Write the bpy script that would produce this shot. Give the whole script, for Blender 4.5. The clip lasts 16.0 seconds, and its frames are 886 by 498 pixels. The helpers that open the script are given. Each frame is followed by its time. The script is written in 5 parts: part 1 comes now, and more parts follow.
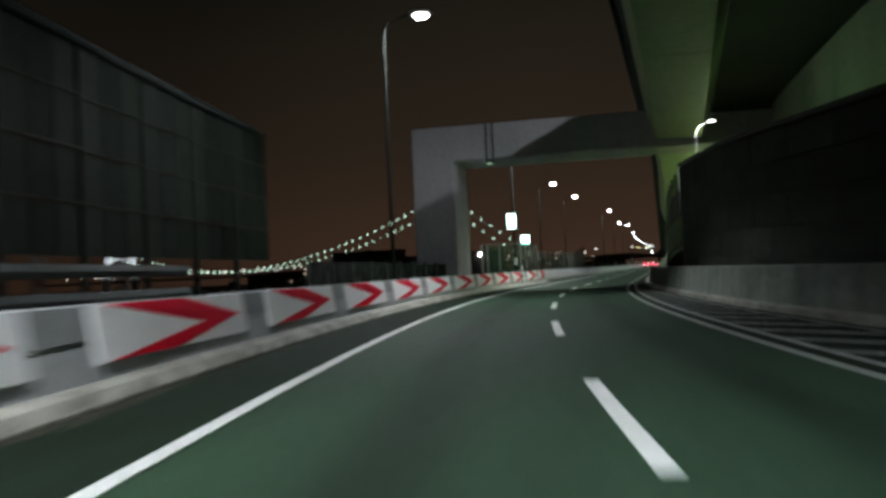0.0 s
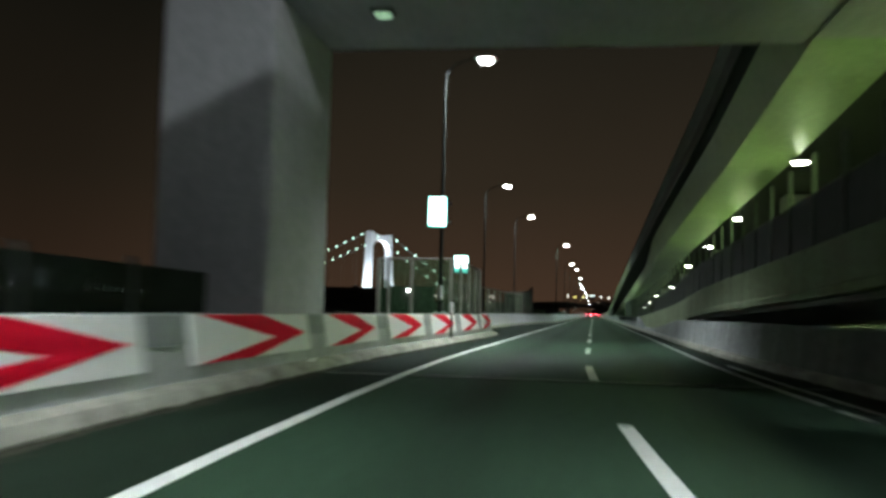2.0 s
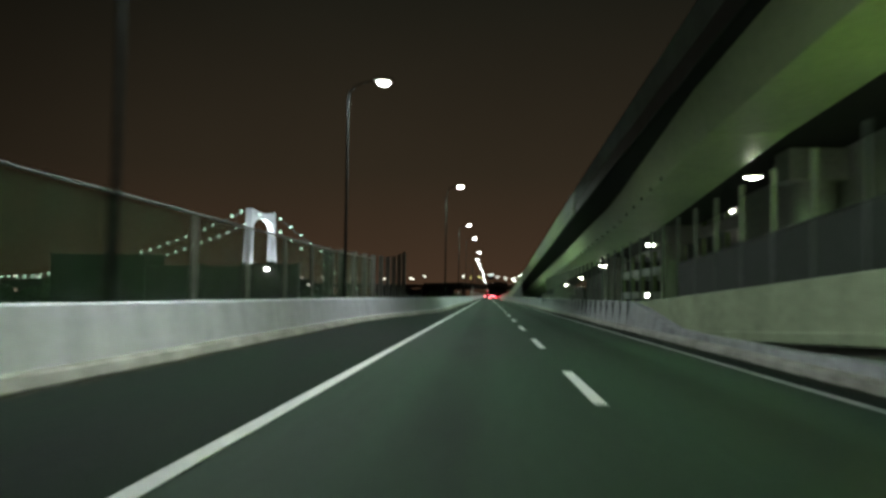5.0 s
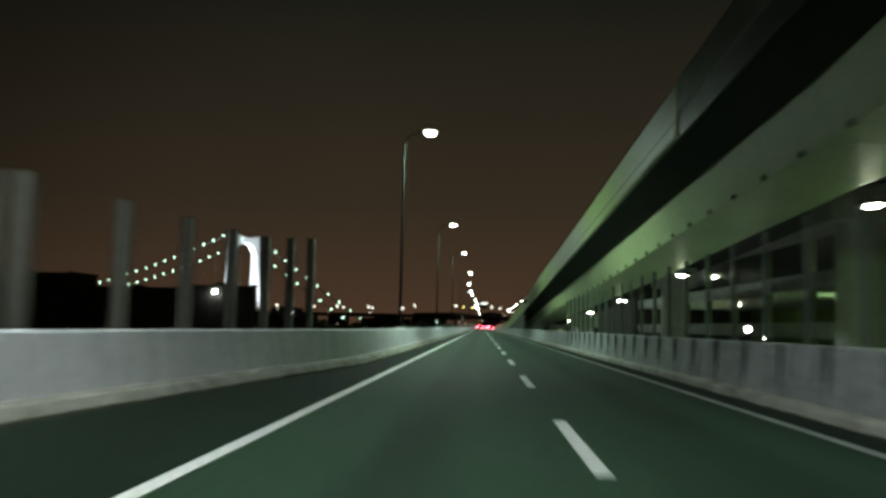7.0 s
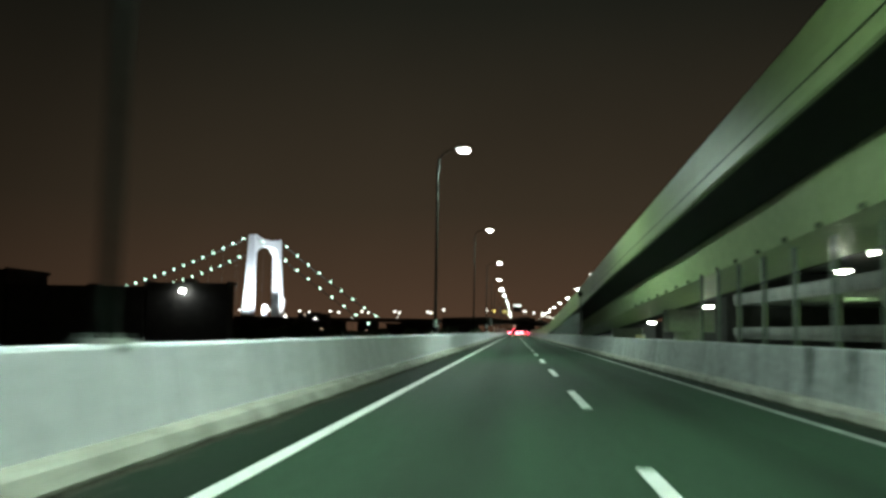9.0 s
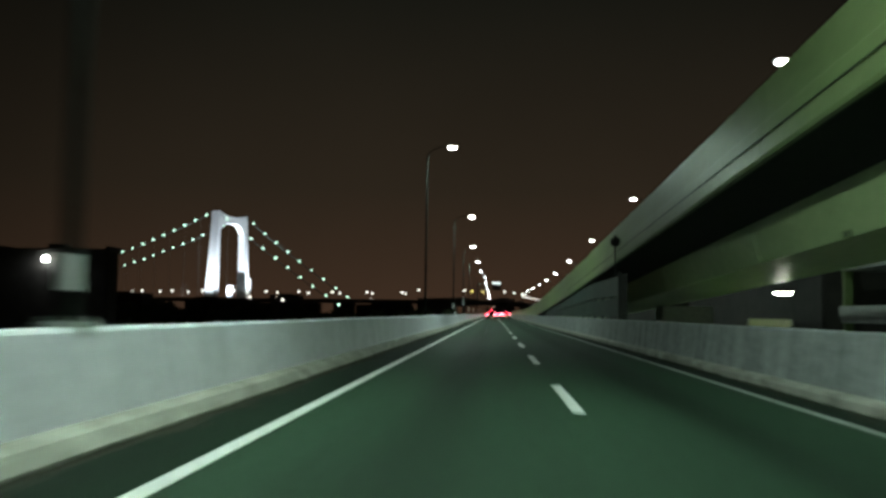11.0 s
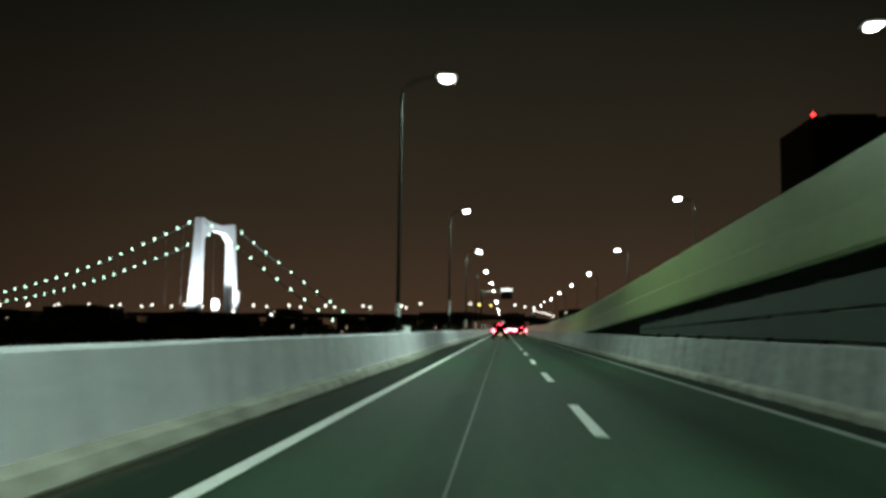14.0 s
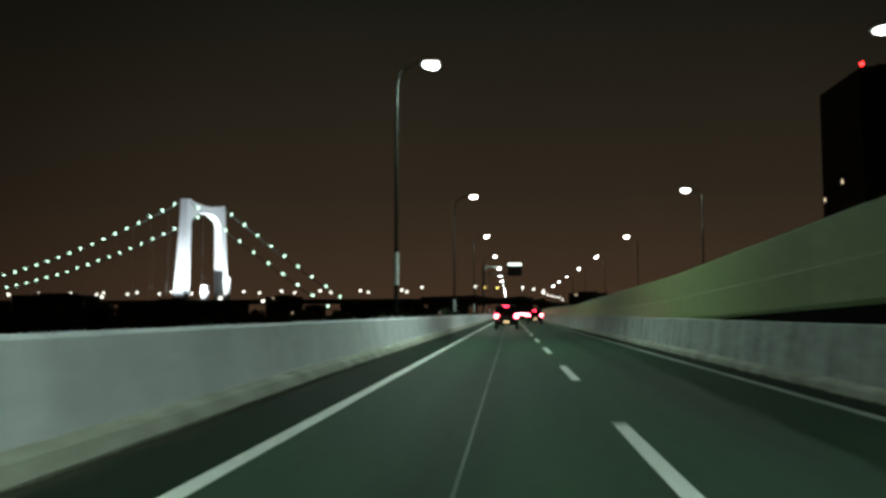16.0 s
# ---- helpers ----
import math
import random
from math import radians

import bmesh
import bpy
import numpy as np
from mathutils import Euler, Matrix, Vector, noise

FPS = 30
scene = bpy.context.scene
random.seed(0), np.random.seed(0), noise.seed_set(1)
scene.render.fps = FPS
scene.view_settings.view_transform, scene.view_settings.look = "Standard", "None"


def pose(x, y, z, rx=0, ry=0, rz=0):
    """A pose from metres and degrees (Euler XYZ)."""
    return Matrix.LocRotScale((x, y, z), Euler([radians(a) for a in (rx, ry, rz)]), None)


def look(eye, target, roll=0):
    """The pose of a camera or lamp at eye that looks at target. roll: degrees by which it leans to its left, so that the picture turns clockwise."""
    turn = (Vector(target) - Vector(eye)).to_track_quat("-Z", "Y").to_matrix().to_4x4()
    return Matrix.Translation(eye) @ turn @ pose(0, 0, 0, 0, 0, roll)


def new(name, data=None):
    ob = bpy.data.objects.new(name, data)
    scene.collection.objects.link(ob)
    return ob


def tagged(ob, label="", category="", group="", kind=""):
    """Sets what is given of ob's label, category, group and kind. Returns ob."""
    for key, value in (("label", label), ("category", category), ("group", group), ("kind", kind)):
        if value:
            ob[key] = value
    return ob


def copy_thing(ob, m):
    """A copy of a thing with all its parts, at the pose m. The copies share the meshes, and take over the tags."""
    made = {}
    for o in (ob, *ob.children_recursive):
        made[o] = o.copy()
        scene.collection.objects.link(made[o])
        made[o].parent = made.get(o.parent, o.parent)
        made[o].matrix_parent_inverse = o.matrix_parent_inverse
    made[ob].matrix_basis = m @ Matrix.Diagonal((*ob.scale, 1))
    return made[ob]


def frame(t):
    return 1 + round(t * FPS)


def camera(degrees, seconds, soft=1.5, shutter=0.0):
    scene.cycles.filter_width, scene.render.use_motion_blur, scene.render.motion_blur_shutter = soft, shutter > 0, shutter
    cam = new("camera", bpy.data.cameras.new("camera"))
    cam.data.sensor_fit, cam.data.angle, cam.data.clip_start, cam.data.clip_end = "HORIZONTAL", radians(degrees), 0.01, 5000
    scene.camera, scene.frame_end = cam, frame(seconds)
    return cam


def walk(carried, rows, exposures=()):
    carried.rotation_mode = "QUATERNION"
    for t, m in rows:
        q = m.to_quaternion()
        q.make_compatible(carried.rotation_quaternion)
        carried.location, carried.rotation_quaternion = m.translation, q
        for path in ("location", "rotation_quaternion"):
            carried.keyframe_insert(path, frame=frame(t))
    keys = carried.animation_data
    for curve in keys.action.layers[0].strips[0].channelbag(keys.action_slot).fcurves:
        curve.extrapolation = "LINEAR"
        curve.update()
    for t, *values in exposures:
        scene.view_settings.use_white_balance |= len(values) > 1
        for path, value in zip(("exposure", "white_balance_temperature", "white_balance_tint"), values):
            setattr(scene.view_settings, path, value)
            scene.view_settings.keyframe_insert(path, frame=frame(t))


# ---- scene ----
# ---- plan: the lane line, its bend, and the offsets that follow it ----
LEAD = 49.67
BEND = 255.8


def road(s, off=0.0, z=0.0):
    """A point s metres along the dashed lane line and off metres to its right."""
    if s >= LEAD:
        return Vector((off, s, z))
    a = (LEAD - s) / BEND
    return Vector((BEND - (BEND - off) * math.cos(a), LEAD - (BEND - off) * math.sin(a), z))


def deck_road(s, off=0.0, z=0.0):
    """A point on the upper carriageway, which runs nearly straight where the road below bends."""
    return Vector((off - 0.02 * max(0.0, 60.0 - s), s, z))


def heading(s):
    return 0.0 if s >= LEAD else math.degrees((LEAD - s) / BEND)


def at(s, off=0.0, z=0.0, turn=0.0):
    """A pose on the road: local x to the right, y ahead."""
    p = road(s, off, z)
    return pose(p.x, p.y, p.z, 0, 0, heading(s) + turn)


def table(s, rows):
    """Linear between rows of (s, value)."""
    if s <= rows[0][0]:
        return rows[0][1]
    for (a, u), (b, v) in zip(rows, rows[1:]):
        if s <= b:
            return u + (v - u) * (s - a) / (b - a)
    return rows[-1][1]


def kerb_left(s):
    return table(s, ((-40, -4.8), (30, -4.85), (45, -4.75), (62, -4.4), (67.2, -4.45), (67.3, -6.35), (75, -6.5), (106, -6.45),
                     (112, -6.1), (121, -5.2), (128, -4.4), (140, -4.3), (250, -4.25), (270, -4.55), (900, -4.4)))


def kerb_right(s):
    return table(s, ((-40, 5.3), (8, 4.9), (14, 4.6), (30, 4.15), (45, 3.75), (60, 3.55), (900, 3.5)))


def line_right(s):
    return table(s, ((-40, 2.5), (3, 2.62), (30, 2.78), (60, 2.9), (900, 2.95)))


def deck_low(s):
    """Underside of the upper carriageway's edge."""
    return table(s, ((-60, 11.2), (40, 9.0), (80, 8.0), (112, 7.05), (134, 6.3), (150, 5.65), (182, 4.52), (205, 3.6), (233, 2.48), (268, 1.32), (285, 0.85), (330, 0.3), (900, 0.3)))


def girder_low(s):
    return deck_low(s) - table(s, ((-60, 1.5), (95, 1.5), (118, 1.8), (150, 1.8), (205, 1.5), (260, 1.05), (900, 0.9)))


def girder_section(s):
    """Outline of the box girder under the deck: left web, soffit, right web."""
    d, b = deck_low(s), girder_low(s)
    u = table(s, ((95, 0.0), (118, 1.0)))
    return ((4.75 + 0.75 * u, d - 0.004), (4.75 + 0.75 * u, d - 0.2 - 0.4 * u), (5.2 + 0.6 * u, b), (7.4 + 0.8 * u, b - 0.05), (8.0 + 0.8 * u, d - 0.004))


def haunch_section(s):
    d = deck_low(s)
    u = table(s, ((95, 0.0), (118, 1.0)))
    return ((4.5, d - 0.006), (4.745 + 0.75 * u, d - 0.2 - 0.4 * u), (4.745 + 0.75 * u, d - 0.006))


def ramp_deck(s):
    return table(s, ((-60, 2.3), (33, 2.12), (41, 1.98), (48, 1.78), (60, 1.60), (67.5, 1.43), (76, 1.06), (82, 0.74), (96, 0.20), (104, -0.05), (130, -0.6), (170, -1.6), (900, -2.0)))


def ramp_off(s):
    """Face of the ramp's parapet, which closes in on the road where the ramp comes down to it."""
    return table(s, ((33, 5.10), (78, 5.10), (101, 4.05)))


def bar_top(s):
    """Top of the right parapet; it dips where the ramp's parapet takes over from it."""
    return table(s, ((60, 1.0), (66, 0.95), (76, 0.5), (84, 0.3), (94, 0.3), (101, 1.0)))


# ---- camera ----
cam = camera(54.26, 16.0, soft=3.2, shutter=0.9)
walk(cam, [
    (0.0, pose(4.84, -4.64, 1.16, 91.60, 2.68, 14.35)),
    (0.5, pose(3.37, 2.84, 1.15, 92.59, 2.14, 13.26)),
    (1.0, pose(2.05, 10.40, 1.14, 92.46, 1.26, 12.27)),
    (1.5, pose(0.94, 17.76, 1.14, 93.12, -0.28, 11.01)),
    (2.0, pose(0.15, 25.01, 1.12, 94.08, -1.44, 9.84)),
    (2.5, pose(-0.49, 32.39, 1.10, 93.67, -2.02, 8.74)),
    (3.0, pose(-0.93, 39.78, 1.16, 92.45, -0.74, 7.34)),
    (3.5, pose(-1.16, 47.25, 1.16, 92.87, -0.51, 4.78)),
    (4.0, pose(-1.26, 54.93, 1.16, 92.43, -0.20, 2.93)),
    (6.5, pose(-1.05, 94.64, 1.17, 94.80, -1.47, 3.23)),
    (7.0, pose(-0.99, 102.98, 1.16, 95.07, -1.34, 2.56)),
    (7.5, pose(-1.00, 111.37, 1.16, 95.01, -1.25, 2.64)),
    (8.0, pose(-1.08, 119.62, 1.17, 94.84, -0.61, 4.06)),
    (8.5, pose(-1.14, 127.92, 1.17, 95.54, -0.90, 4.78)),
    (11.0, pose(-1.03, 169.49, 1.18, 94.20, -0.82, 3.35)),
    (11.5, pose(-1.00, 177.61, 1.18, 94.25, -0.62, 2.79)),
    (12.0, pose(-1.03, 186.18, 1.17, 94.24, -1.26, 1.71)),
    (12.5, pose(-1.05, 194.35, 1.16, 94.47, -0.76, 1.29)),
    (13.0, pose(-1.07, 202.86, 1.19, 94.44, -0.59, 1.84)),
    (13.5, pose(-1.07, 211.48, 1.19, 96.51, 0.11, 3.51)),
    (14.0, pose(-1.10, 220.18, 1.18, 95.23, -0.73, 3.94)),
    (14.5, pose(-1.11, 228.75, 1.19, 94.68, 0.24, 4.79)),
    (15.0, pose(-1.13, 237.41, 1.18, 95.06, 0.56, 5.47)),
    (15.5, pose(-1.13, 246.12, 1.17, 94.43, 0.59, 5.17)),
    (16.0, pose(-1.13, 254.79, 1.16, 94.25, 0.03, 4.44)),
], exposures=[(0.0, -0.3, 6300, 16), (0.5, -0.1, 6300, 16), (1.0, -0.4, 6300, 15), (1.5, -0.3, 6250, 12), (2.0, 0.05, 6250, 9), (2.5, 0.2, 6250, 7), (3.0, 0.0, 6350, 6),
             (4.0, 0.05, 6400, 6), (6.5, 0.1, 6400, 6), (7.5, 0.5, 6450, 5), (8.6, 0.55, 6350, 7), (11.0, -0.2, 6250, 9), (12.0, 0.6, 6400, 4), (13.0, 0.35, 6400, 5),
             (13.6, 0.1, 6350, 6), (14.0, 0.1, 6350, 6), (15.0, 0.3, 6350, 6), (16.0, 0.0, 6350, 6)])

# ---- sky ----
world = bpy.data.worlds.new("night_sky")
scene.world = world
world.use_nodes = True
wn, wl = world.node_tree.nodes, world.node_tree.links
# city glow along the horizon ahead, fading upwards and towards the dark bay
tc, sp, rp = wn.new("ShaderNodeTexCoord"), wn.new("ShaderNodeSeparateXYZ"), wn.new("ShaderNodeValToRGB")
wl.new(tc.outputs["Generated"], sp.inputs[0])
wl.new(sp.outputs["Z"], rp.inputs[0])
rp.color_ramp.elements[0].position, rp.color_ramp.elements[0].color = 0.0, (0.052, 0.0285, 0.0165, 1)
rp.color_ramp.elements[1].position, rp.color_ramp.elements[1].color = 0.36, (0.0096, 0.0096, 0.0066, 1)
mid = rp.color_ramp.elements.new(0.14)
mid.color = (0.0262, 0.0185, 0.0112, 1)
ahead = wn.new("ShaderNodeMapRange")
ahead.inputs["From Min"].default_value, ahead.inputs["From Max"].default_value = 0.80, 1.0
ahead.inputs["To Min"].default_value, ahead.inputs["To Max"].default_value = 0.55, 1.12
ahead.interpolation_type = "SMOOTHSTEP"
wl.new(sp.outputs["Y"], ahead.inputs[0])
cloud = wn.new("ShaderNodeTexNoise")
cloud.inputs["Scale"].default_value, cloud.inputs["Detail"].default_value = 2.2, 4
wl.new(tc.outputs["Generated"], cloud.inputs[0])
haze = wn.new("ShaderNodeMath")
haze.operation = "MULTIPLY_ADD"
haze.inputs[1].default_value, haze.inputs[2].default_value = 0.5, 0.75
wl.new(cloud.outputs[0], haze.inputs[0])
both = wn.new("ShaderNodeMath")
both.operation = "MULTIPLY"
wl.new(ahead.outputs[0], both.inputs[0])
wl.new(haze.outputs[0], both.inputs[1])
wl.new(rp.outputs[0], wn["Background"].inputs[0])
wl.new(both.outputs[0], wn["Background"].inputs[1])

# ---- lights' colours and strengths ----
STREET = (0.75, 1.0, 0.81)
STREET_WHITE = (0.92, 1.0, 0.97)
UNDER = (0.46, 1.0, 0.36)
STREET_WATTS = 4300
UNDER_WATTS = 150
UNDER_NEAR = (0.68, 1.0, 0.32)
WALL_WATTS = 110
UNDER_NEAR_WATTS = 70
FLOOD_WATTS = 140000


# ---- materials ----
def nodes_of(name):
    m = bpy.data.materials.new(name)
    m.use_nodes = True
    return m, m.node_tree.nodes, m.node_tree.links, m.node_tree.nodes["Principled BSDF"]


def rough_mat(name, a, b, rough=0.8, scale=6.0, fine=60.0, bump=0.15, metal=0.0, streak=None, spec=0.5, vary=0.0):
    """Two-scale mottled surface: a and b are the colours it runs between; streak stretches the stains (x, y, z)."""
    m, n, l, p = nodes_of(name)
    co = n.new("ShaderNodeTexCoord")
    mp = n.new("ShaderNodeMapping")
    l.new(co.outputs["Object"], mp.inputs[0])
    if streak:
        mp.inputs["Scale"].default_value = streak
    big, small = n.new("ShaderNodeTexNoise"), n.new("ShaderNodeTexNoise")
    big.inputs["Scale"].default_value, big.inputs["Detail"].default_value = scale, 6
    small.inputs["Scale"].default_value, small.inputs["Detail"].default_value = fine, 3
    l.new(mp.outputs[0], big.inputs[0])
    l.new(co.outputs["Object"], small.inputs[0])
    add = n.new("ShaderNodeMath")
    add.operation = "MULTIPLY_ADD"
    l.new(small.outputs[0], add.inputs[0])
    add.inputs[1].default_value = 0.45
    l.new(big.outputs[0], add.inputs[2])
    mid, dev, tot = n.new("ShaderNodeTexNoise"), n.new("ShaderNodeMath"), n.new("ShaderNodeMath")
    mid.inputs["Scale"].default_value, mid.inputs["Detail"].default_value = math.sqrt(max(scale, 1.0) * fine), 4
    l.new(co.outputs["Object"], mid.inputs[0])
    dev.operation = "MULTIPLY_ADD"
    dev.inputs[1].default_value, dev.inputs[2].default_value = 0.65, -0.325
    l.new(mid.outputs[0], dev.inputs[0])
    l.new(add.outputs[0], tot.inputs[0])
    l.new(dev.outputs[0], tot.inputs[1])
    ramp = n.new("ShaderNodeValToRGB")
    ramp.color_ramp.elements[0].position, ramp.color_ramp.elements[0].color = 0.42, (*a, 1)
    ramp.color_ramp.elements[1].position, ramp.color_ramp.elements[1].color = 1.0, (*b, 1)
    l.new(tot.outputs[0], ramp.inputs[0])
    if vary:
        oi, vr, mu = n.new("ShaderNodeObjectInfo"), n.new("ShaderNodeMapRange"), n.new("ShaderNodeVectorMath")
        mu.operation = "SCALE"
        vr.inputs["To Min"].default_value, vr.inputs["To Max"].default_value = 1 - vary, 1 + vary
        l.new(oi.outputs["Random"], vr.inputs[0])
        l.new(ramp.outputs[0], mu.inputs[0])
        l.new(vr.outputs[0], mu.inputs["Scale"])
        l.new(mu.outputs[0], p.inputs["Base Color"])
    else:
        l.new(ramp.outputs[0], p.inputs["Base Color"])
    p.inputs["Specular IOR Level"].default_value = spec
    p.inputs["Metallic"].default_value = metal
    rr = n.new("ShaderNodeMapRange")
    rr.inputs["To Min"].default_value, rr.inputs["To Max"].default_value = max(0.05, rough - 0.15), min(1, rough + 0.12)
    l.new(big.outputs[0], rr.inputs[0])
    l.new(rr.outputs[0], p.inputs["Roughness"])
    if bump:
        bn = n.new("ShaderNodeBump")
        bn.inputs["Strength"].default_value, bn.inputs["Distance"].default_value = bump, 0.02
        l.new(small.outputs[0], bn.inputs["Height"])
        l.new(bn.outputs[0], p.inputs["Normal"])
    return m


def glow_mat(name, col, strength):
    m, n, l, p = nodes_of(name)
    p.inputs["Base Color"].default_value = (0.8, 0.8, 0.8, 1)
    p.inputs["Emission Color"].default_value = (*col, 1)
    p.inputs["Emission Strength"].default_value = strength
    return m


def sheet_mat(name, col, clear, rough=0.35, spec=0.5):
    """A see-through panel: partly clear, partly a dusty film."""
    m, n, l, p = nodes_of(name)
    p.inputs["Base Color"].default_value = (*col, 1)
    p.inputs["Roughness"].default_value = rough
    p.inputs["Specular IOR Level"].default_value = spec
    tr, mx, nz, mr = n.new("ShaderNodeBsdfTransparent"), n.new("ShaderNodeMixShader"), n.new("ShaderNodeTexNoise"), n.new("ShaderNodeMapRange")
    co = n.new("ShaderNodeTexCoord")
    l.new(co.outputs["Object"], nz.inputs[0])
    nz.inputs["Scale"].default_value, nz.inputs["Detail"].default_value = 1.5, 5
    mr.inputs["From Min"].default_value, mr.inputs["From Max"].default_value = 0.3, 0.7
    mr.inputs["To Min"].default_value, mr.inputs["To Max"].default_value = clear + 0.1, clear - 0.12
    l.new(nz.outputs[0], mr.inputs[0])
    l.new(mr.outputs[0], mx.inputs[0])
    l.new(p.outputs[0], mx.inputs[1])
    l.new(tr.outputs[0], mx.inputs[2])
    l.new(mx.outputs[0], n["Material Output"].inputs[0])
    return m


def lane_mat(name, a, b):
    """Worn asphalt: stone grain, long stains, and a dark oily streak down the middle of each lane."""
    m = rough_mat(name, a, b, 0.78, 0.35, 45, 0.35, streak=(2.2, 0.10, 1), spec=0.14)
    n, l = m.node_tree.nodes, m.node_tree.links
    p = n["Principled BSDF"]
    base = p.inputs["Base Color"].links[0].from_socket
    off = n.new("ShaderNodeAttribute")
    off.attribute_name = "lane_off"
    total = None
    for centre, wide in ((-1.62, 0.62), (1.46, 0.6)):
        d, ab, mr = n.new("ShaderNodeMath"), n.new("ShaderNodeMath"), n.new("ShaderNodeMapRange")
        d.operation, ab.operation, mr.interpolation_type = "SUBTRACT", "ABSOLUTE", "SMOOTHSTEP"
        d.inputs[1].default_value = centre
        l.new(off.outputs["Fac"], d.inputs[0])
        l.new(d.outputs[0], ab.inputs[0])
        l.new(ab.outputs[0], mr.inputs[0])
        mr.inputs["From Min"].default_value, mr.inputs["From Max"].default_value = 0.08, wide
        mr.inputs["To Min"].default_value, mr.inputs["To Max"].default_value = 1.0, 0.0
        if total is None:
            total = mr.outputs[0]
        else:
            add = n.new("ShaderNodeMath")
            l.new(total, add.inputs[0])
            l.new(mr.outputs[0], add.inputs[1])
            total = add.outputs[0]
    co, mp, nz = n.new("ShaderNodeTexCoord"), n.new("ShaderNodeMapping"), n.new("ShaderNodeTexNoise")
    l.new(co.outputs["Object"], mp.inputs[0])
    mp.inputs["Scale"].default_value = (1.2, 0.22, 1)
    l.new(mp.outputs[0], nz.inputs[0])
    nz.inputs["Scale"].default_value, nz.inputs["Detail"].default_value = 1.0, 5
    amt, dark, mu = n.new("ShaderNodeMath"), n.new("ShaderNodeMath"), n.new("ShaderNodeVectorMath")
    amt.operation, dark.operation, mu.operation = "MULTIPLY", "MULTIPLY_ADD", "SCALE"
    l.new(total, amt.inputs[0])
    l.new(nz.outputs[0], amt.inputs[1])
    l.new(amt.outputs[0], dark.inputs[0])
    dark.inputs[1].default_value, dark.inputs[2].default_value = -0.85, 1.08
    l.new(base, mu.inputs[0])
    l.new(dark.outputs[0], mu.inputs["Scale"])
    l.new(mu.outputs[0], p.inputs["Base Color"])
    return m


ASPHALT = lane_mat("asphalt", (0.0092, 0.0208, 0.0116), (0.0320, 0.0660, 0.0385))
SHOULDER = rough_mat("shoulder_asphalt", (0.0045, 0.0095, 0.0055), (0.015, 0.0275, 0.0170), 0.9, 0.8, 40, 0.4, streak=(2, 0.25, 1), spec=0.1)
PAINT = rough_mat("road_paint", (0.55, 0.56, 0.55), (0.80, 0.81, 0.80), 0.55, 3.0, 30, 0.2)
WORN_PAINT = rough_mat("worn_road_paint", (0.10, 0.105, 0.10), (0.42, 0.43, 0.42), 0.6, 2.2, 12, 0.2)
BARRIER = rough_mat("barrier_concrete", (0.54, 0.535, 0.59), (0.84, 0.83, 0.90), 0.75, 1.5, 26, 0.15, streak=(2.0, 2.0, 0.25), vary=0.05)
# parapet concrete toned down; contrast replaces the headlight glare on the boards
BARRIER_BOARD = rough_mat("barrier_concrete_toned", (0.28, 0.29, 0.30), (0.52, 0.53, 0.54), 0.75, 1.3, 26, 0.15, streak=(1.2, 1.2, 0.25), vary=0.06)
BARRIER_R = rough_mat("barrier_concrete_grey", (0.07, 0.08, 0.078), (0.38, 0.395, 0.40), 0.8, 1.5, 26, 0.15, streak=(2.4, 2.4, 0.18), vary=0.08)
# darker copy of the right parapet concrete, with the viaduct's shade in its colour
BARRIER_SHADED = rough_mat("barrier_concrete_shaded", (0.080, 0.095, 0.080), (0.26, 0.290, 0.255), 0.85, 1.2, 26, 0.2, streak=(1.4, 1.4, 0.2), vary=0.1)
KERB = rough_mat("kerb_concrete", (0.11, 0.11, 0.09), (0.44, 0.43, 0.38), 0.9, 1.8, 30, 0.35)
CONCRETE = rough_mat("pier_concrete", (0.26, 0.26, 0.25), (0.44, 0.44, 0.42), 0.85, 0.5, 20, 0.15, streak=(1, 1, 0.35))
PORTAL = rough_mat("portal_concrete", (0.35, 0.345, 0.365), (0.54, 0.53, 0.56), 0.85, 0.4, 20, 0.15, streak=(1, 1, 0.35))
RAMP_CONC = rough_mat("ramp_concrete", (0.140, 0.175, 0.102), (0.33, 0.390, 0.240), 0.85, 0.6, 20, 0.15, streak=(1, 1, 0.3))
# lighter and yellower tone than the fascia concrete
GIRDER = rough_mat("girder_tone", (0.25, 0.335, 0.155), (0.43, 0.54, 0.275), 0.48, 0.3, 14, 0.12, streak=(1, 0.5, 0.5), vary=0.06)
FASCIA = rough_mat("fascia_concrete", (0.108, 0.150, 0.060), (0.197, 0.256, 0.112), 0.42, 0.35, 18, 0.1, streak=(1, 0.6, 0.4), spec=0.27, vary=0.07)
DARK_STEEL = rough_mat("dark_steel", (0.012, 0.013, 0.012), (0.035, 0.037, 0.034), 0.55, 2.0, 40, 0.08, metal=0.3)
GALV = rough_mat("galvanised_steel", (0.28, 0.29, 0.28), (0.48, 0.49, 0.47), 0.45, 4.0, 60, 0.06, metal=0.6)
POST_GREY = rough_mat("screen_post_paint", (0.065, 0.062, 0.050), (0.135, 0.128, 0.105), 0.6, 3.0, 50, 0.06)
GREY_POST = rough_mat("painted_post", (0.05, 0.062, 0.052), (0.12, 0.14, 0.12), 0.6, 3.0, 50, 0.06)
POLE = rough_mat("lamp_post_paint", (0.008, 0.0095, 0.008), (0.018, 0.020, 0.018), 0.9, 3.0, 50, 0.05, spec=0.04)
PARAPET_DULL = rough_mat("dull_parapet", (0.12, 0.14, 0.12), (0.26, 0.29, 0.25), 0.7, 0.6, 18, 0.12, streak=(1, 0.6, 0.4), vary=0.12)
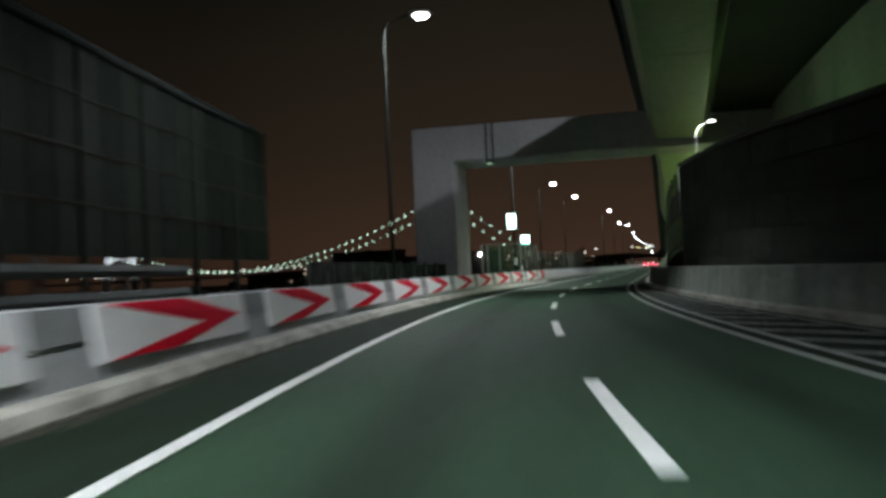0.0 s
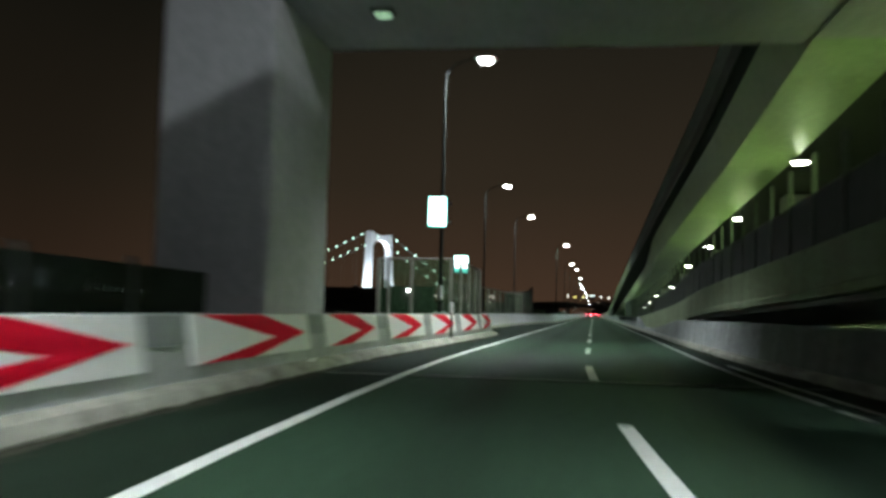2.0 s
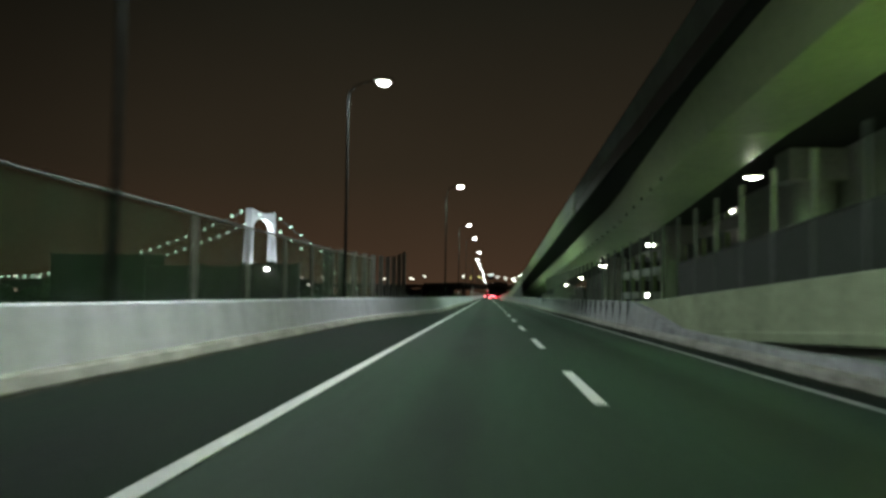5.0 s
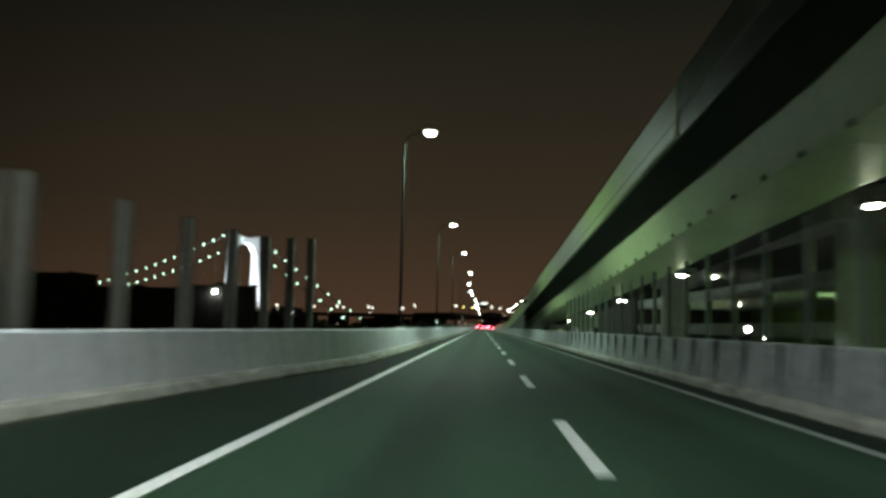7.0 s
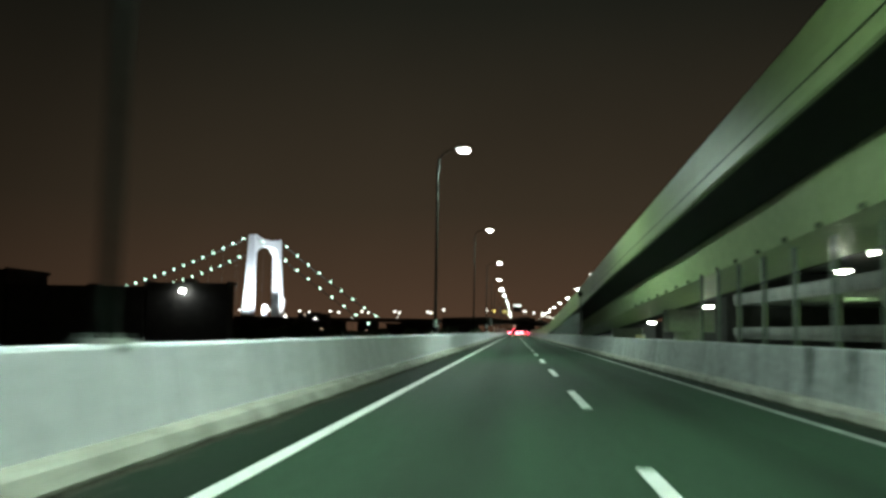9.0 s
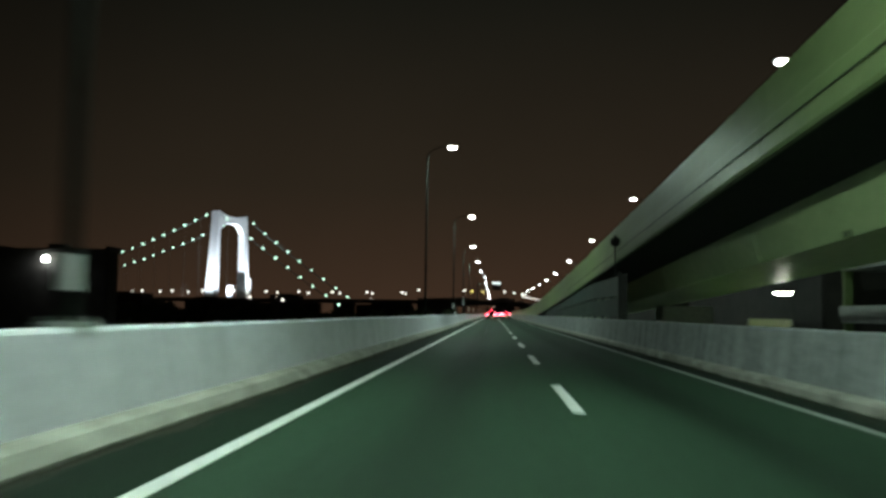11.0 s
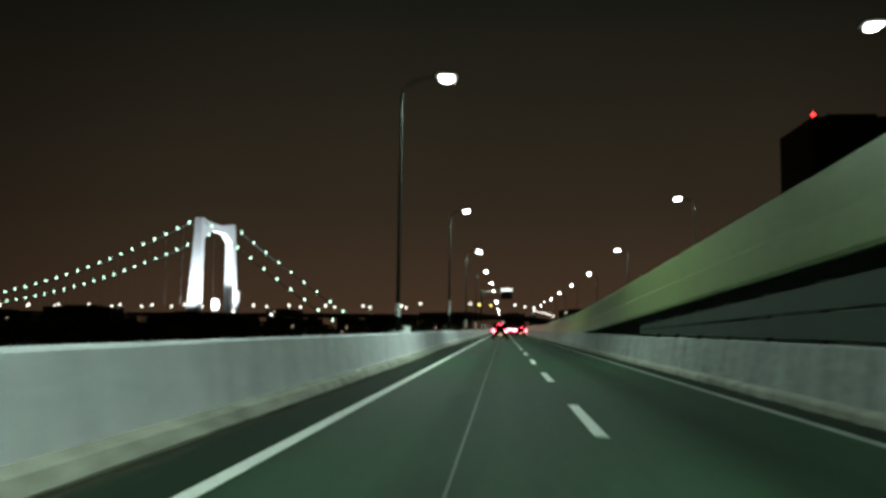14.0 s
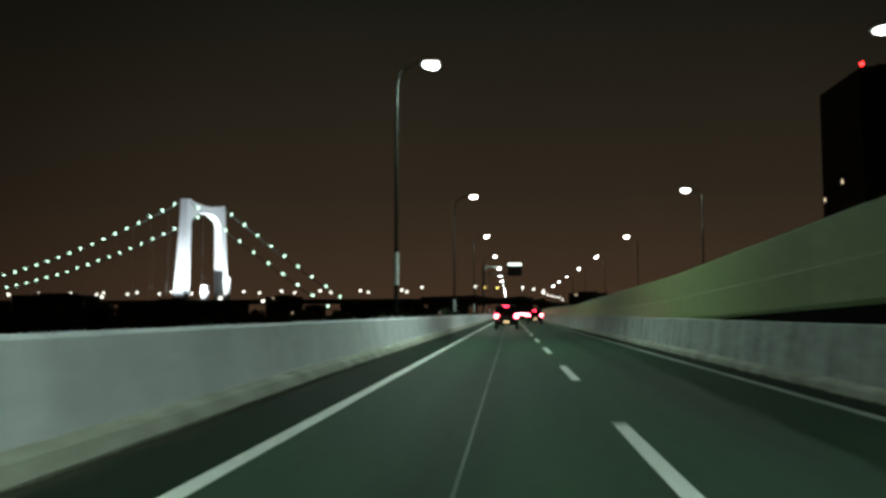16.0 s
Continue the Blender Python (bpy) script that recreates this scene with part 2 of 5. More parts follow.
# near black: the shade beneath the deck overhang is put into the colour
OVERHANG = rough_mat("overhang_shade", (0.007, 0.008, 0.007), (0.022, 0.024, 0.020), 0.85, 0.5, 14, 0.1)
PANEL_DARK = rough_mat("noise_panel", (0.012, 0.023, 0.018), (0.030, 0.053, 0.043), 0.6, 0.8, 30, 0.1, streak=(1, 1, 0.3), spec=0.3, vary=0.12)
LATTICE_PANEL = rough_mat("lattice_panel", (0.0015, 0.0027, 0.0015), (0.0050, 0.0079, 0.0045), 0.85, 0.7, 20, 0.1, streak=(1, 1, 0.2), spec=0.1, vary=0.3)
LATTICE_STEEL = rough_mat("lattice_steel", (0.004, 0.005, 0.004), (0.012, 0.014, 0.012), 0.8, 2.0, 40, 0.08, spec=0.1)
FENCE_MESH = sheet_mat("dark_fence_mesh", (0.008, 0.013, 0.008), 0.14, 0.9, 0.1)
FENCE_PANEL = rough_mat("fence_panel", (0.007, 0.012, 0.007), (0.020, 0.030, 0.019), 0.7, 1.0, 20, 0.1, vary=0.15)
FENCE_DARK = rough_mat("fence_board", (0.006, 0.008, 0.006), (0.018, 0.022, 0.017), 0.8, 1.0, 20, 0.1)
WALL_DARK = rough_mat("stained_wall", (0.016, 0.021, 0.016), (0.062, 0.072, 0.056), 0.85, 0.6, 14, 0.25, streak=(0.5, 0.5, 1.6), spec=0.3, vary=0.35)
BOARD_WHITE = rough_mat("reflective_white", (0.86, 0.86, 0.87), (0.94, 0.94, 0.95), 0.5, 1.5, 80, 0.03, spec=0.2)
BOARD_RED = rough_mat("reflective_red", (0.62, 0.004, 0.026), (0.76, 0.009, 0.045), 0.6, 1.5, 80, 0.03, spec=0.05)
PLATE_GREY = rough_mat("grey_plate", (0.20, 0.21, 0.22), (0.32, 0.33, 0.34), 0.6, 2.0, 40, 0.05)
SCREEN = sheet_mat("clear_screen", (0.026, 0.055, 0.026), 0.66)
STRIP = sheet_mat("screen_strip", (0.004, 0.007, 0.005), 0.15, 0.9, 0.1)
LENS = glow_mat("lamp_lens", (0.93, 1.0, 0.88), 45)
LENS_UNDER = glow_mat("under_lamp_lens", (0.95, 1.0, 0.75), 45)
SIGN_LIT = glow_mat("lit_sign_face", (0.84, 1.0, 0.94), 9)
SIGN_RIM = glow_mat("lit_sign_rim", (0.05, 0.85, 0.62), 1.8)
BULB = glow_mat("bridge_bulb", (0.62, 1.0, 0.72), 4.5)
BULB_WHITE = glow_mat("far_bulb", (1.0, 0.95, 0.80), 3)
BULB_YELLOW = glow_mat("far_bulb_yellow", (1.0, 0.75, 0.15), 4)
RED_LAMP = glow_mat("red_beacon", (1.0, 0.02, 0.02), 8)
TAIL = glow_mat("tail_lamp", (1.0, 0.015, 0.05), 26)
TAIL_HOT = glow_mat("tail_lamp_core", (1.0, 0.45, 0.45), 26)
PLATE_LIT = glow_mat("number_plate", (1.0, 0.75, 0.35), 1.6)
WIN_DIM = glow_mat("dim_window", (1.0, 0.75, 0.5), 0.8)
BRIDGE_WHITE = rough_mat("bridge_paint", (0.62, 0.63, 0.64), (0.80, 0.80, 0.80), 0.6, 0.05, 1.0, 0.0)
LAND = rough_mat("dark_land", (0.012, 0.015, 0.010), (0.035, 0.04, 0.03), 0.95, 0.02, 0.5, 0.0)
LEAF = rough_mat("dark_foliage", (0.05, 0.075, 0.035), (0.10, 0.13, 0.06), 0.8, 0.8, 6, 0.0)
BARK = rough_mat("bark", (0.05, 0.04, 0.03), (0.12, 0.10, 0.08), 0.9, 3, 20, 0.2)
CITY = rough_mat("far_facade", (0.020, 0.018, 0.017), (0.05, 0.045, 0.04), 0.8, 0.05, 0.8, 0.0)
CAR_PAINT = rough_mat("dark_car_paint", (0.008, 0.008, 0.010), (0.014, 0.014, 0.016), 0.22, 2, 60, 0.0)
CAR_SILVER = rough_mat("silver_car_paint", (0.22, 0.22, 0.23), (0.30, 0.30, 0.31), 0.25, 2, 60, 0.0, metal=0.5)
PANES = rough_mat("dark_panes", (0.006, 0.007, 0.008), (0.012, 0.013, 0.014), 0.5, 2, 60, 0.0)
GLASS = rough_mat("car_glass", (0.006, 0.007, 0.008), (0.012, 0.013, 0.014), 0.06, 2, 60, 0.0)
RUBBER = rough_mat("rubber", (0.012, 0.012, 0.012), (0.028, 0.028, 0.028), 0.85, 10, 60, 0.1)


# ---- building helpers ----
def link(name, vs, fs, material, parent=None, label="", m=None):
    me = bpy.data.meshes.new(name)
    me.from_pydata([tuple(v) for v in vs], [], fs)
    me.materials.append(material)
    me.validate()
    ob = new(name, me)
    if parent is not None:
        ob.parent = parent
    if m is not None:
        ob.matrix_basis = m
    if label:
        ob["label"] = label
    return ob


def part(name, bm, material, parent=None, label=""):
    """Links a bmesh as one mesh object under a thing or a part."""
    bmesh.ops.recalc_face_normals(bm, faces=bm.faces)
    me = bpy.data.meshes.new(name)
    bm.to_mesh(me)
    bm.free()
    me.materials.append(material)
    ob = new(name, me)
    ob.parent = parent
    if label:
        ob["label"] = label
    return ob


def thing(name, m, label, category, group="", kind=""):
    ob = new(name)
    ob.matrix_basis = m
    return tagged(ob, label, category, group, kind)


def box(bm, x0, x1, y0, y1, z0, z1, bevel=0.0, m=None):
    r = bmesh.ops.create_cube(bm, size=1)
    bmesh.ops.scale(bm, vec=(x1 - x0, y1 - y0, z1 - z0), verts=r["verts"])
    bmesh.ops.translate(bm, vec=((x0 + x1) / 2, (y0 + y1) / 2, (z0 + z1) / 2), verts=r["verts"])
    if bevel:
        es = {e for v in r["verts"] for e in v.link_edges}
        bv = bmesh.ops.bevel(bm, geom=list(es), offset=bevel, segments=2, affect="EDGES")
        vs = list({v for f in bv["faces"] for v in f.verts} | {v for v in r["verts"] if v.is_valid})
    else:
        vs = r["verts"]
    if m is not None:
        bmesh.ops.transform(bm, matrix=m, verts=vs)
    return vs


def tube(bm, pts, r0, r1=None, sides=10):
    """A round bar along points, tapering from r0 to r1."""
    r1 = r0 if r1 is None else r1
    rings = []
    pts = [Vector(p) for p in pts]
    for i, p in enumerate(pts):
        d = (pts[min(i + 1, len(pts) - 1)] - pts[max(i - 1, 0)]).normalized()
        u = d.orthogonal().normalized()
        if rings and abs(d.z) < 0.99:
            u = d.cross(Vector((0, 0, 1))).normalized()
        v = d.cross(u)
        r = r0 + (r1 - r0) * i / (len(pts) - 1)
        rings.append([bm.verts.new(p + r * (math.cos(2 * math.pi * k / sides) * u + math.sin(2 * math.pi * k / sides) * v)) for k in range(sides)])
    for a, b in zip(rings, rings[1:]):
        best = min(range(sides), key=lambda o: sum((a[k].co - b[(k + o) % sides].co).length for k in range(0, sides, 3)))
        for k in range(sides):
            bm.faces.new((a[k], a[(k + 1) % sides], b[(k + 1 + best) % sides], b[(k + best) % sides]))
    bm.faces.new(rings[0])
    bm.faces.new(rings[-1][::-1])


def sweep(name, prof, s0, s1, material, parent=None, step=4.0, label="", path=road):
    """Sweeps a closed outline along a path; prof(s) gives (off, z) points."""
    n = max(1, int(math.ceil((s1 - s0) / step)))
    vs, fs = [], []
    k = len(prof(s0))
    for i in range(n + 1):
        s = s0 + (s1 - s0) * i / n
        vs += [path(s, o, z) for o, z in prof(s)]
    for i in range(n):
        for j in range(k):
            a, b = i * k + j, i * k + (j + 1) % k
            fs.append((a, b, b + k, a + k))
    fs.append(tuple(range(k))[::-1])
    fs.append(tuple(n * k + j for j in range(k)))
    bm = bmesh.new()
    bv = [bm.verts.new(v) for v in vs]
    for f in fs:
        bm.faces.new([bv[j] for j in f])
    return part(name, bm, material, parent, label)


def strip(name, lo, hi, z, s0, s1, material, parent=None, step=4.0, thick=0.006):
    """A thin flat band on the road between two offsets (functions of s)."""
    return sweep(name, lambda s: ((lo(s), z), (hi(s), z), (hi(s), z + thick), (lo(s), z + thick)), s0, s1, material, parent, step)


def spot(name, m, watts, col, degrees=165, size=0.25, blend=0.4):
    la = bpy.data.lights.new(name, "SPOT")
    la.energy, la.color, la.spot_size, la.spot_blend, la.shadow_soft_size = watts, col, radians(degrees), blend, size
    ob = new(name, la)
    ob.matrix_basis = m
    return ob

# ---- ground and carriageway ----
g = bmesh.new()
for x, y in ((-4500, -800), (4500, -800), (4500, 4500), (-4500, 4500)):
    g.verts.new((x, y, -9.0))
g.faces.new(g.verts)
tagged(part("ground", g, LAND), "dark flat land and water below the elevated road", "ground", kind="structure")

carriageway = tagged(new("road"), "dark worn asphalt of an elevated two-lane expressway", "road", kind="structure")
lanes = sweep("lane_surface", lambda s: ((-3.27, -0.5), (line_right(s) + 0.02, -0.5), (line_right(s) + 0.02, 0), (-3.27, 0)), -40, 900, ASPHALT, carriageway, 5)
lane_off = lanes.data.attributes.new("lane_off", "FLOAT", "POINT")
for k in range(len(lanes.data.vertices)):
    lane_off.data[k].value = (-3.27, line_right(-40 + 5 * (k // 4)) + 0.02)[k % 4 in (1, 2)]
sweep("shoulder", lambda s: ((kerb_left(s) - 0.4, -0.5), (-3.27, -0.5), (-3.27, -0.003), (kerb_left(s) - 0.4, -0.003)), -40, 67.2, SHOULDER, carriageway, 3)
sweep("shoulder", lambda s: ((kerb_left(s) - 0.4, -0.5), (-3.27, -0.5), (-3.27, -0.003), (kerb_left(s) - 0.4, -0.003)), 67.2, 900, SHOULDER, carriageway, 3)
sweep("shoulder", lambda s: ((line_right(s) + 0.02, -0.5), (kerb_right(s) + 0.4, -0.5), (kerb_right(s) + 0.4, -0.003), (line_right(s) + 0.02, -0.003)), -40, 900, SHOULDER, carriageway, 3)
sweep("deck_box", lambda s: ((-4.2, -2.2), (3.2, -2.2), (4.0, -0.52), (-6.2, -0.52)), -40, 900, CONCRETE, carriageway, 8)

for i in range(12):
    s = -20 + 42.0 * i
    bm = bmesh.new()
    tube(bm, [(-0.5, 0, -9.0), (-0.5, 0, -2.2)], 1.1, 1.1, 20)
    ob = part("support_column", bm, CONCRETE, carriageway, "round concrete column")
    ob.matrix_basis = at(s)

# ---- road markings ----
marks = tagged(new("lane_markings"), "worn white painted lane lines on asphalt", "road marking", kind="structure")
for a, b in ((-40, 120), (120, 320), (320, 900)):
    strip("edge_line", lambda s: -3.34, lambda s: -3.18, 0.004, a, b, PAINT, marks, 4)
for a, b in ((-40, 34.2), (35.2, 36.4), (36.9, 320), (320, 900)):
    strip("edge_line", lambda s: line_right(s) - 0.07, lambda s: line_right(s) + 0.07, 0.005, a, b, WORN_PAINT, marks, 3)
strip("second_line", lambda s: line_right(s) + 0.33, lambda s: line_right(s) + 0.45, 0.004, -40, 46, WORN_PAINT, marks, 3)
strip("hatch_edge", lambda s: kerb_right(s) - 0.28, lambda s: kerb_right(s) - 0.18, 0.004, -40, 34, WORN_PAINT, marks, 3)
for i in range(-3, 62):
    s = 10.0 * i
    strip("lane_dash", lambda q: -0.075, lambda q: 0.075, 0.005, s, s + 4.0, PAINT, marks, 2)
for i in range(-8, 19):
    s = 1.9 * i
    lo = line_right(s) + 0.45
    hi = kerb_right(s) - 0.3
    if hi - lo < 0.25:
        continue
    k = 1.25
    vs = []
    for z in (0.004, 0.010):
        for o, q in ((lo, s), (lo, s + 0.32), (hi, s + 0.32 - k * (hi - lo)), (hi, s - k * (hi - lo))):
            vs.append(road(q, o, z))
    link("hatch_bar", vs, [(4, 5, 6, 7), (3, 2, 1, 0), (0, 1, 5, 4), (1, 2, 6, 5), (2, 3, 7, 6), (3, 0, 4, 7)], WORN_PAINT, marks)
seam = rough_mat("sealed_seam", (0.018, 0.028, 0.020), (0.052, 0.068, 0.052), 0.7, 2, 30, 0.1)
strip("lane_seam", lambda s: -1.515, lambda s: -1.488, 0.003, 216, 420, seam, carriageway, 6)
joint_mat = rough_mat("joint_steel", (0.05, 0.06, 0.05), (0.13, 0.14, 0.12), 0.5, 3, 40, 0.1, metal=0.5)
for s in (39.4,):
    for d in (0.0, 0.32):
        sweep("expansion_joint", lambda q: ((kerb_left(s) + 0.05, -0.02), (kerb_right(s) - 0.05, -0.02), (kerb_right(s) - 0.05, 0.006), (kerb_left(s) + 0.05, 0.006)),
              s + d, s + d + 0.12, joint_mat if d and s < 50 else SHOULDER, carriageway, 1)


# ---- barriers ----
def wall_left(s):
    k = kerb_left(s)
    return ((k - 0.27, 0.0), (k - 0.27, 0.19), (k - 0.40, 0.96), (k - 0.43, 1.0), (k - 0.66, 1.0), (k - 0.69, 0.96), (k - 0.69, -0.9), (k - 0.27, -0.9))


def step_left(s):
    k = kerb_left(s)
    return ((k + 0.02, -0.45), (k + 0.02, 0.03), (k - 0.08, 0.15), (k - 0.265, 0.20), (k - 0.265, -0.45))


def wall_right(s):
    k, t = kerb_right(s), bar_top(s)
    return ((k + 0.22, -0.9), (k + 0.22, 0.17), (k + 0.20 + 0.12 * t, t - 0.03), (k + 0.23 + 0.12 * t, t), (k + 0.55, t), (k + 0.58, t - 0.03), (k + 0.58, -0.9))


def step_right(s):
    k = kerb_right(s)
    return ((k, -0.45), (k, 0.12), (k + 0.04, 0.15), (k + 0.215, 0.17), (k + 0.215, -0.45))


left = tagged(new("barrier_left"), "pale concrete parapet with a low dirty kerb", "barrier", kind="structure")
right = tagged(new("barrier_right"), "grey streaked concrete parapet with a low kerb", "barrier", kind="structure")
edges = [-40.0]
while edges[-1] < 67.2:
    edges.append(min(edges[-1] + 9.7, 67.2))
for a, b in zip(edges, edges[1:]):
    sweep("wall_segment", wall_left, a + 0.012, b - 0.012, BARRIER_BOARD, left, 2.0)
    sweep("kerb", step_left, a + 0.006, b - 0.006, KERB, left, 2.0)
edges = [67.35]
while edges[-1] < 420:
    edges.append(edges[-1] + 9.7)
edges.append(900)
for a, b in zip(edges, edges[1:]):
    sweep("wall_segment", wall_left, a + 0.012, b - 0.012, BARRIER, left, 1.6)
    sweep("kerb", step_left, a + 0.006, b - 0.006, KERB, left, 1.6)
bm = bmesh.new()
box(bm, -6.95, -5.17, 66.9, 67.22, -0.5, 0.98, 0.02)
part("wall_return", bm, BARRIER, left)
edges = [-40.0]
while edges[-1] < 420:
    edges.append(edges[-1] + 9.6)
edges.append(900)
for a, b in zip(edges, edges[1:]):
    # first segments wear the copy with painted shade
    sweep("wall_segment", wall_right, a + 0.012, b - 0.012, BARRIER_SHADED if b < 50 else BARRIER_R, right, 2.4)
    sweep("kerb", step_right, a + 0.006, b - 0.006, KERB, right, 2.4)

# dark vertical brackets on the right parapet
i = 0
s = 102.0
while s < 152:
    k = kerb_right(s)
    bm = bmesh.new()
    box(bm, k + 0.225, k + 0.30, -0.03, 0.03, 0.16, 0.99, 0.008)
    box(bm, k + 0.20, k + 0.235, -0.06, 0.06, 0.16, 0.19)
    ob = part("post_bracket", bm, DARK_STEEL, right, "dark steel bracket")
    ob.matrix_basis = at(s)
    s += 1.9


# ---- chevron boards ----
def chevron_board(s0, n):
    root = thing("chevron_board", at(s0 + 2.3, kerb_left(s0 + 2.3)), "white reflective board with a red arrow on the parapet", "traffic sign", "curve warning boards")
    inv = root.matrix_basis.inverted()

    def face(q, h, d):
        """A point on the sloping parapet face: q metres on, h above the road, d proud."""
        z = 0.37 + h * 0.625
        return inv @ road(s0 + q, kerb_left(s0 + q) - 0.27 - 0.169 * (z - 0.19) + d, z)

    def slab(name, outline, d0, d1, material, label):
        steps = outline
        vs = [face(q, h, d0) for q, h in steps] + [face(q, h, d1) for q, h in steps]
        k = len(steps)
        fs = [tuple(range(k))[::-1], tuple(range(k, 2 * k))] + [(j, (j + 1) % k, k + (j + 1) % k, k + j) for j in range(k)]
        bm = bmesh.new()
        bv = [bm.verts.new(v) for v in vs]
        for f in fs:
            bm.faces.new([bv[j] for j in f])
        part(name, bm, material, root, label)

    w, gap = (5.0, 1.27) if n < 6 else (4.3, 1.13)
    slab("board", [(0.0, 0), (w / 3, 0), (2 * w / 3, 0), (w, 0), (w, 1), (2 * w / 3, 1), (w / 3, 1), (0.0, 1)], 0.0, 0.035, BOARD_WHITE, "white reflective sheet")
    slab("arrow", [(0.07 * w, 0.995), (0.53 * w, 0.995), (0.94 * w, 0.50), (0.63 * w, 0.43)], 0.036, 0.040, BOARD_RED, "red arrow half")
    slab("arrow", [(0.63 * w, 0.43), (0.94 * w, 0.50), (0.44 * w, 0.005), (0.05 * w, 0.005)], 0.036, 0.041, BOARD_RED, "red arrow half")
    slab("spacer_plate", [(w + 0.06, 0.42), (w + gap - 0.06, 0.42), (w + gap - 0.06, 0.99), (w + 0.06, 0.99)], 0.0, 0.02, PLATE_GREY, "grey plate between boards")
    return root


for n in range(-3, 11):
    chevron_board(3.95 + 6.27 * n if n < 6 else 41.35 + 5.43 * (n - 6), n)
# white cabinet on the left parapet
bm = bmesh.new()
box(bm, -0.12, 0.12, -0.20, 0.20, 0.0, 0.21, 0.02)
box(bm, -0.135, 0.135, -0.215, 0.215, 0.211, 0.235, 0.01)
o = tagged(part("junction_box", bm, BOARD_WHITE), "small white box sitting on the concrete parapet", "box")
o.matrix_basis = at(253.7, kerb_left(253.7) - 0.50, 1.0)


# ---- street lamps ----
def street_lamp(s, off, base, head_off, head_z, lit=True, band=False, group="road lamps", watts=STREET_WATTS, col=STREET, cone=172, tilt=-4.0, pitch=0.0, band_z=(1.05, 2.0)):
    root = thing("street_lamp", at(s, off, base), "tall grey steel lamp post with a lit head on an arm", "street lamp", group)
    h = head_z - base
    r = head_off - off
    sg = 1 if r > 0 else -1
    bm = bmesh.new()
    tube(bm, [(0, 0, 0), (0, 0, h * 0.4), (0, 0, h - 0.9), (sg * 0.05, 0, h - 0.4)], 0.075, 0.042, 10)
    part("pole", bm, POLE, root)
    bm = bmesh.new()
    box(bm, -0.2, 0.2, -0.2, 0.2, 0.0, 0.05, 0.01)
    for a in (-0.14, 0.14):
        for b in (-0.14, 0.14):
            box(bm, a - 0.02, a + 0.02, b - 0.02, b + 0.02, 0.05, 0.1)
    part("base_plate", bm, GALV, root)
    bm = bmesh.new()
    tube(bm, [(sg * 0.05, 0, h - 0.42), (r * 0.25, 0, h - 0.1), (r * 0.6, 0, h + 0.06), (r - sg * 0.2, 0, h + 0.10)], 0.036, 0.026, 8)
    part("arm", bm, POLE, root)
    bm = bmesh.new()
    box(bm, r - 0.42, r + 0.42, -0.18, 0.18, h + 0.04, h + 0.15, 0.04)
    head = part("lamp_head", bm, GALV, root, "flat grey lamp head")
    bm = bmesh.new()
    bmesh.ops.create_icosphere(bm, subdivisions=3, radius=1.0, matrix=Matrix.Translation((r, 0, h + 0.035)) @ Matrix.Diagonal((0.28, 0.17, 0.14, 1)))
    bmesh.ops.delete(bm, geom=[v for v in bm.verts if v.co.z > h + 0.037], context="VERTS")
    part("lens", bm, LENS, head, "glowing white lens")
    if band:
        bm = bmesh.new()
        tube(bm, [(0, 0, band_z[0]), (0, 0, band_z[1])], 0.085, 0.083, 12)
        part("reflective_band", bm, BOARD_WHITE, root, "white reflective band")
    if lit:
        lo = spot("street_lamp_light", pose(r, 0, h - 0.16, pitch, tilt, 0), watts, col, cone, 0.22, 0.5)
        lo.parent = root
    return root


LAMPS = (
    # s, band, head height, watts, colour, cone, tilt, pitch
    # -3.5 is an unseen lamp, added at the usual spacing to light the near boards
    (-3.5, False, 10.25, 1.9, STREET_WHITE, 112, 16, 24),
    (25.4, False, 10.4, 1.65, STREET_WHITE, 140, 17, -10),
    (84.3, False, 9.8, 0.85, STREET_WHITE, 168, 2, 0),
    (106.7, False, 10.15, 0.9, STREET_WHITE, 160, 4, 0),
    (144.0, False, 10.4, 1.2, STREET, 170, -4, 0),
    (177.1, True, 9.8, 1.2, STREET, 172, -6, 0),
    (221.0, False, 11.1, 1.1, STREET, 172, -6, 0),
    (251.0, True, 10.25, 1.1, STREET, 170, 0, 0),
    (285.0, True, 10.0, 1.0, STREET, 170, 0, 0),
    (321.0, True, 10.1, 1.0, STREET, 170, 0, 0),
    (357.0, True, 10.2, 1.0, STREET, 170, 0, 0))
for s, band, top, k, col, cone, tilt, pitch in LAMPS:
    on_wall = s in (144.0, 177.1, 251.0, 285.0)
    ko = kerb_left(s) - (0.58 if on_wall else 0.85)
    street_lamp(s, ko, 1.0 if on_wall else 0.2, -3.2 if s == 251.0 else min(kerb_left(s) + 0.65, -3.3) if s > 30 else ko + 1.4, top, True, band, "road lamps", STREET_WATTS * k, col, cone, tilt, pitch,
                (0.57, 1.04) if s == 251.0 else (0.33, 0.66) if s == 177.1 else (1.15, 2.3) if on_wall else (1.05, 2.0))
street_lamp(54.4, -5.06, 1.0, -3.65, 9.85, True, True, watts=STREET_WATTS * 1.6, col=STREET_WHITE, cone=140, tilt=16.0, pitch=7.0, band_z=(0.48, 0.96))
root = thing("delineator_post", at(55.0, -4.74, 0.18), "slim dark delineator post with a white reflector", "delineator")
bm = bmesh.new()
box(bm, -0.035, 0.035, -0.03, 0.03, 0.0, 0.84, 0.01)
part("post", bm, GREY_POST, root)
bm = bmesh.new()
box(bm, -0.055, 0.055, -0.035, 0.035, 0.841, 1.24, 0.015)
part("reflector", bm, BOARD_WHITE, root, "white reflector")
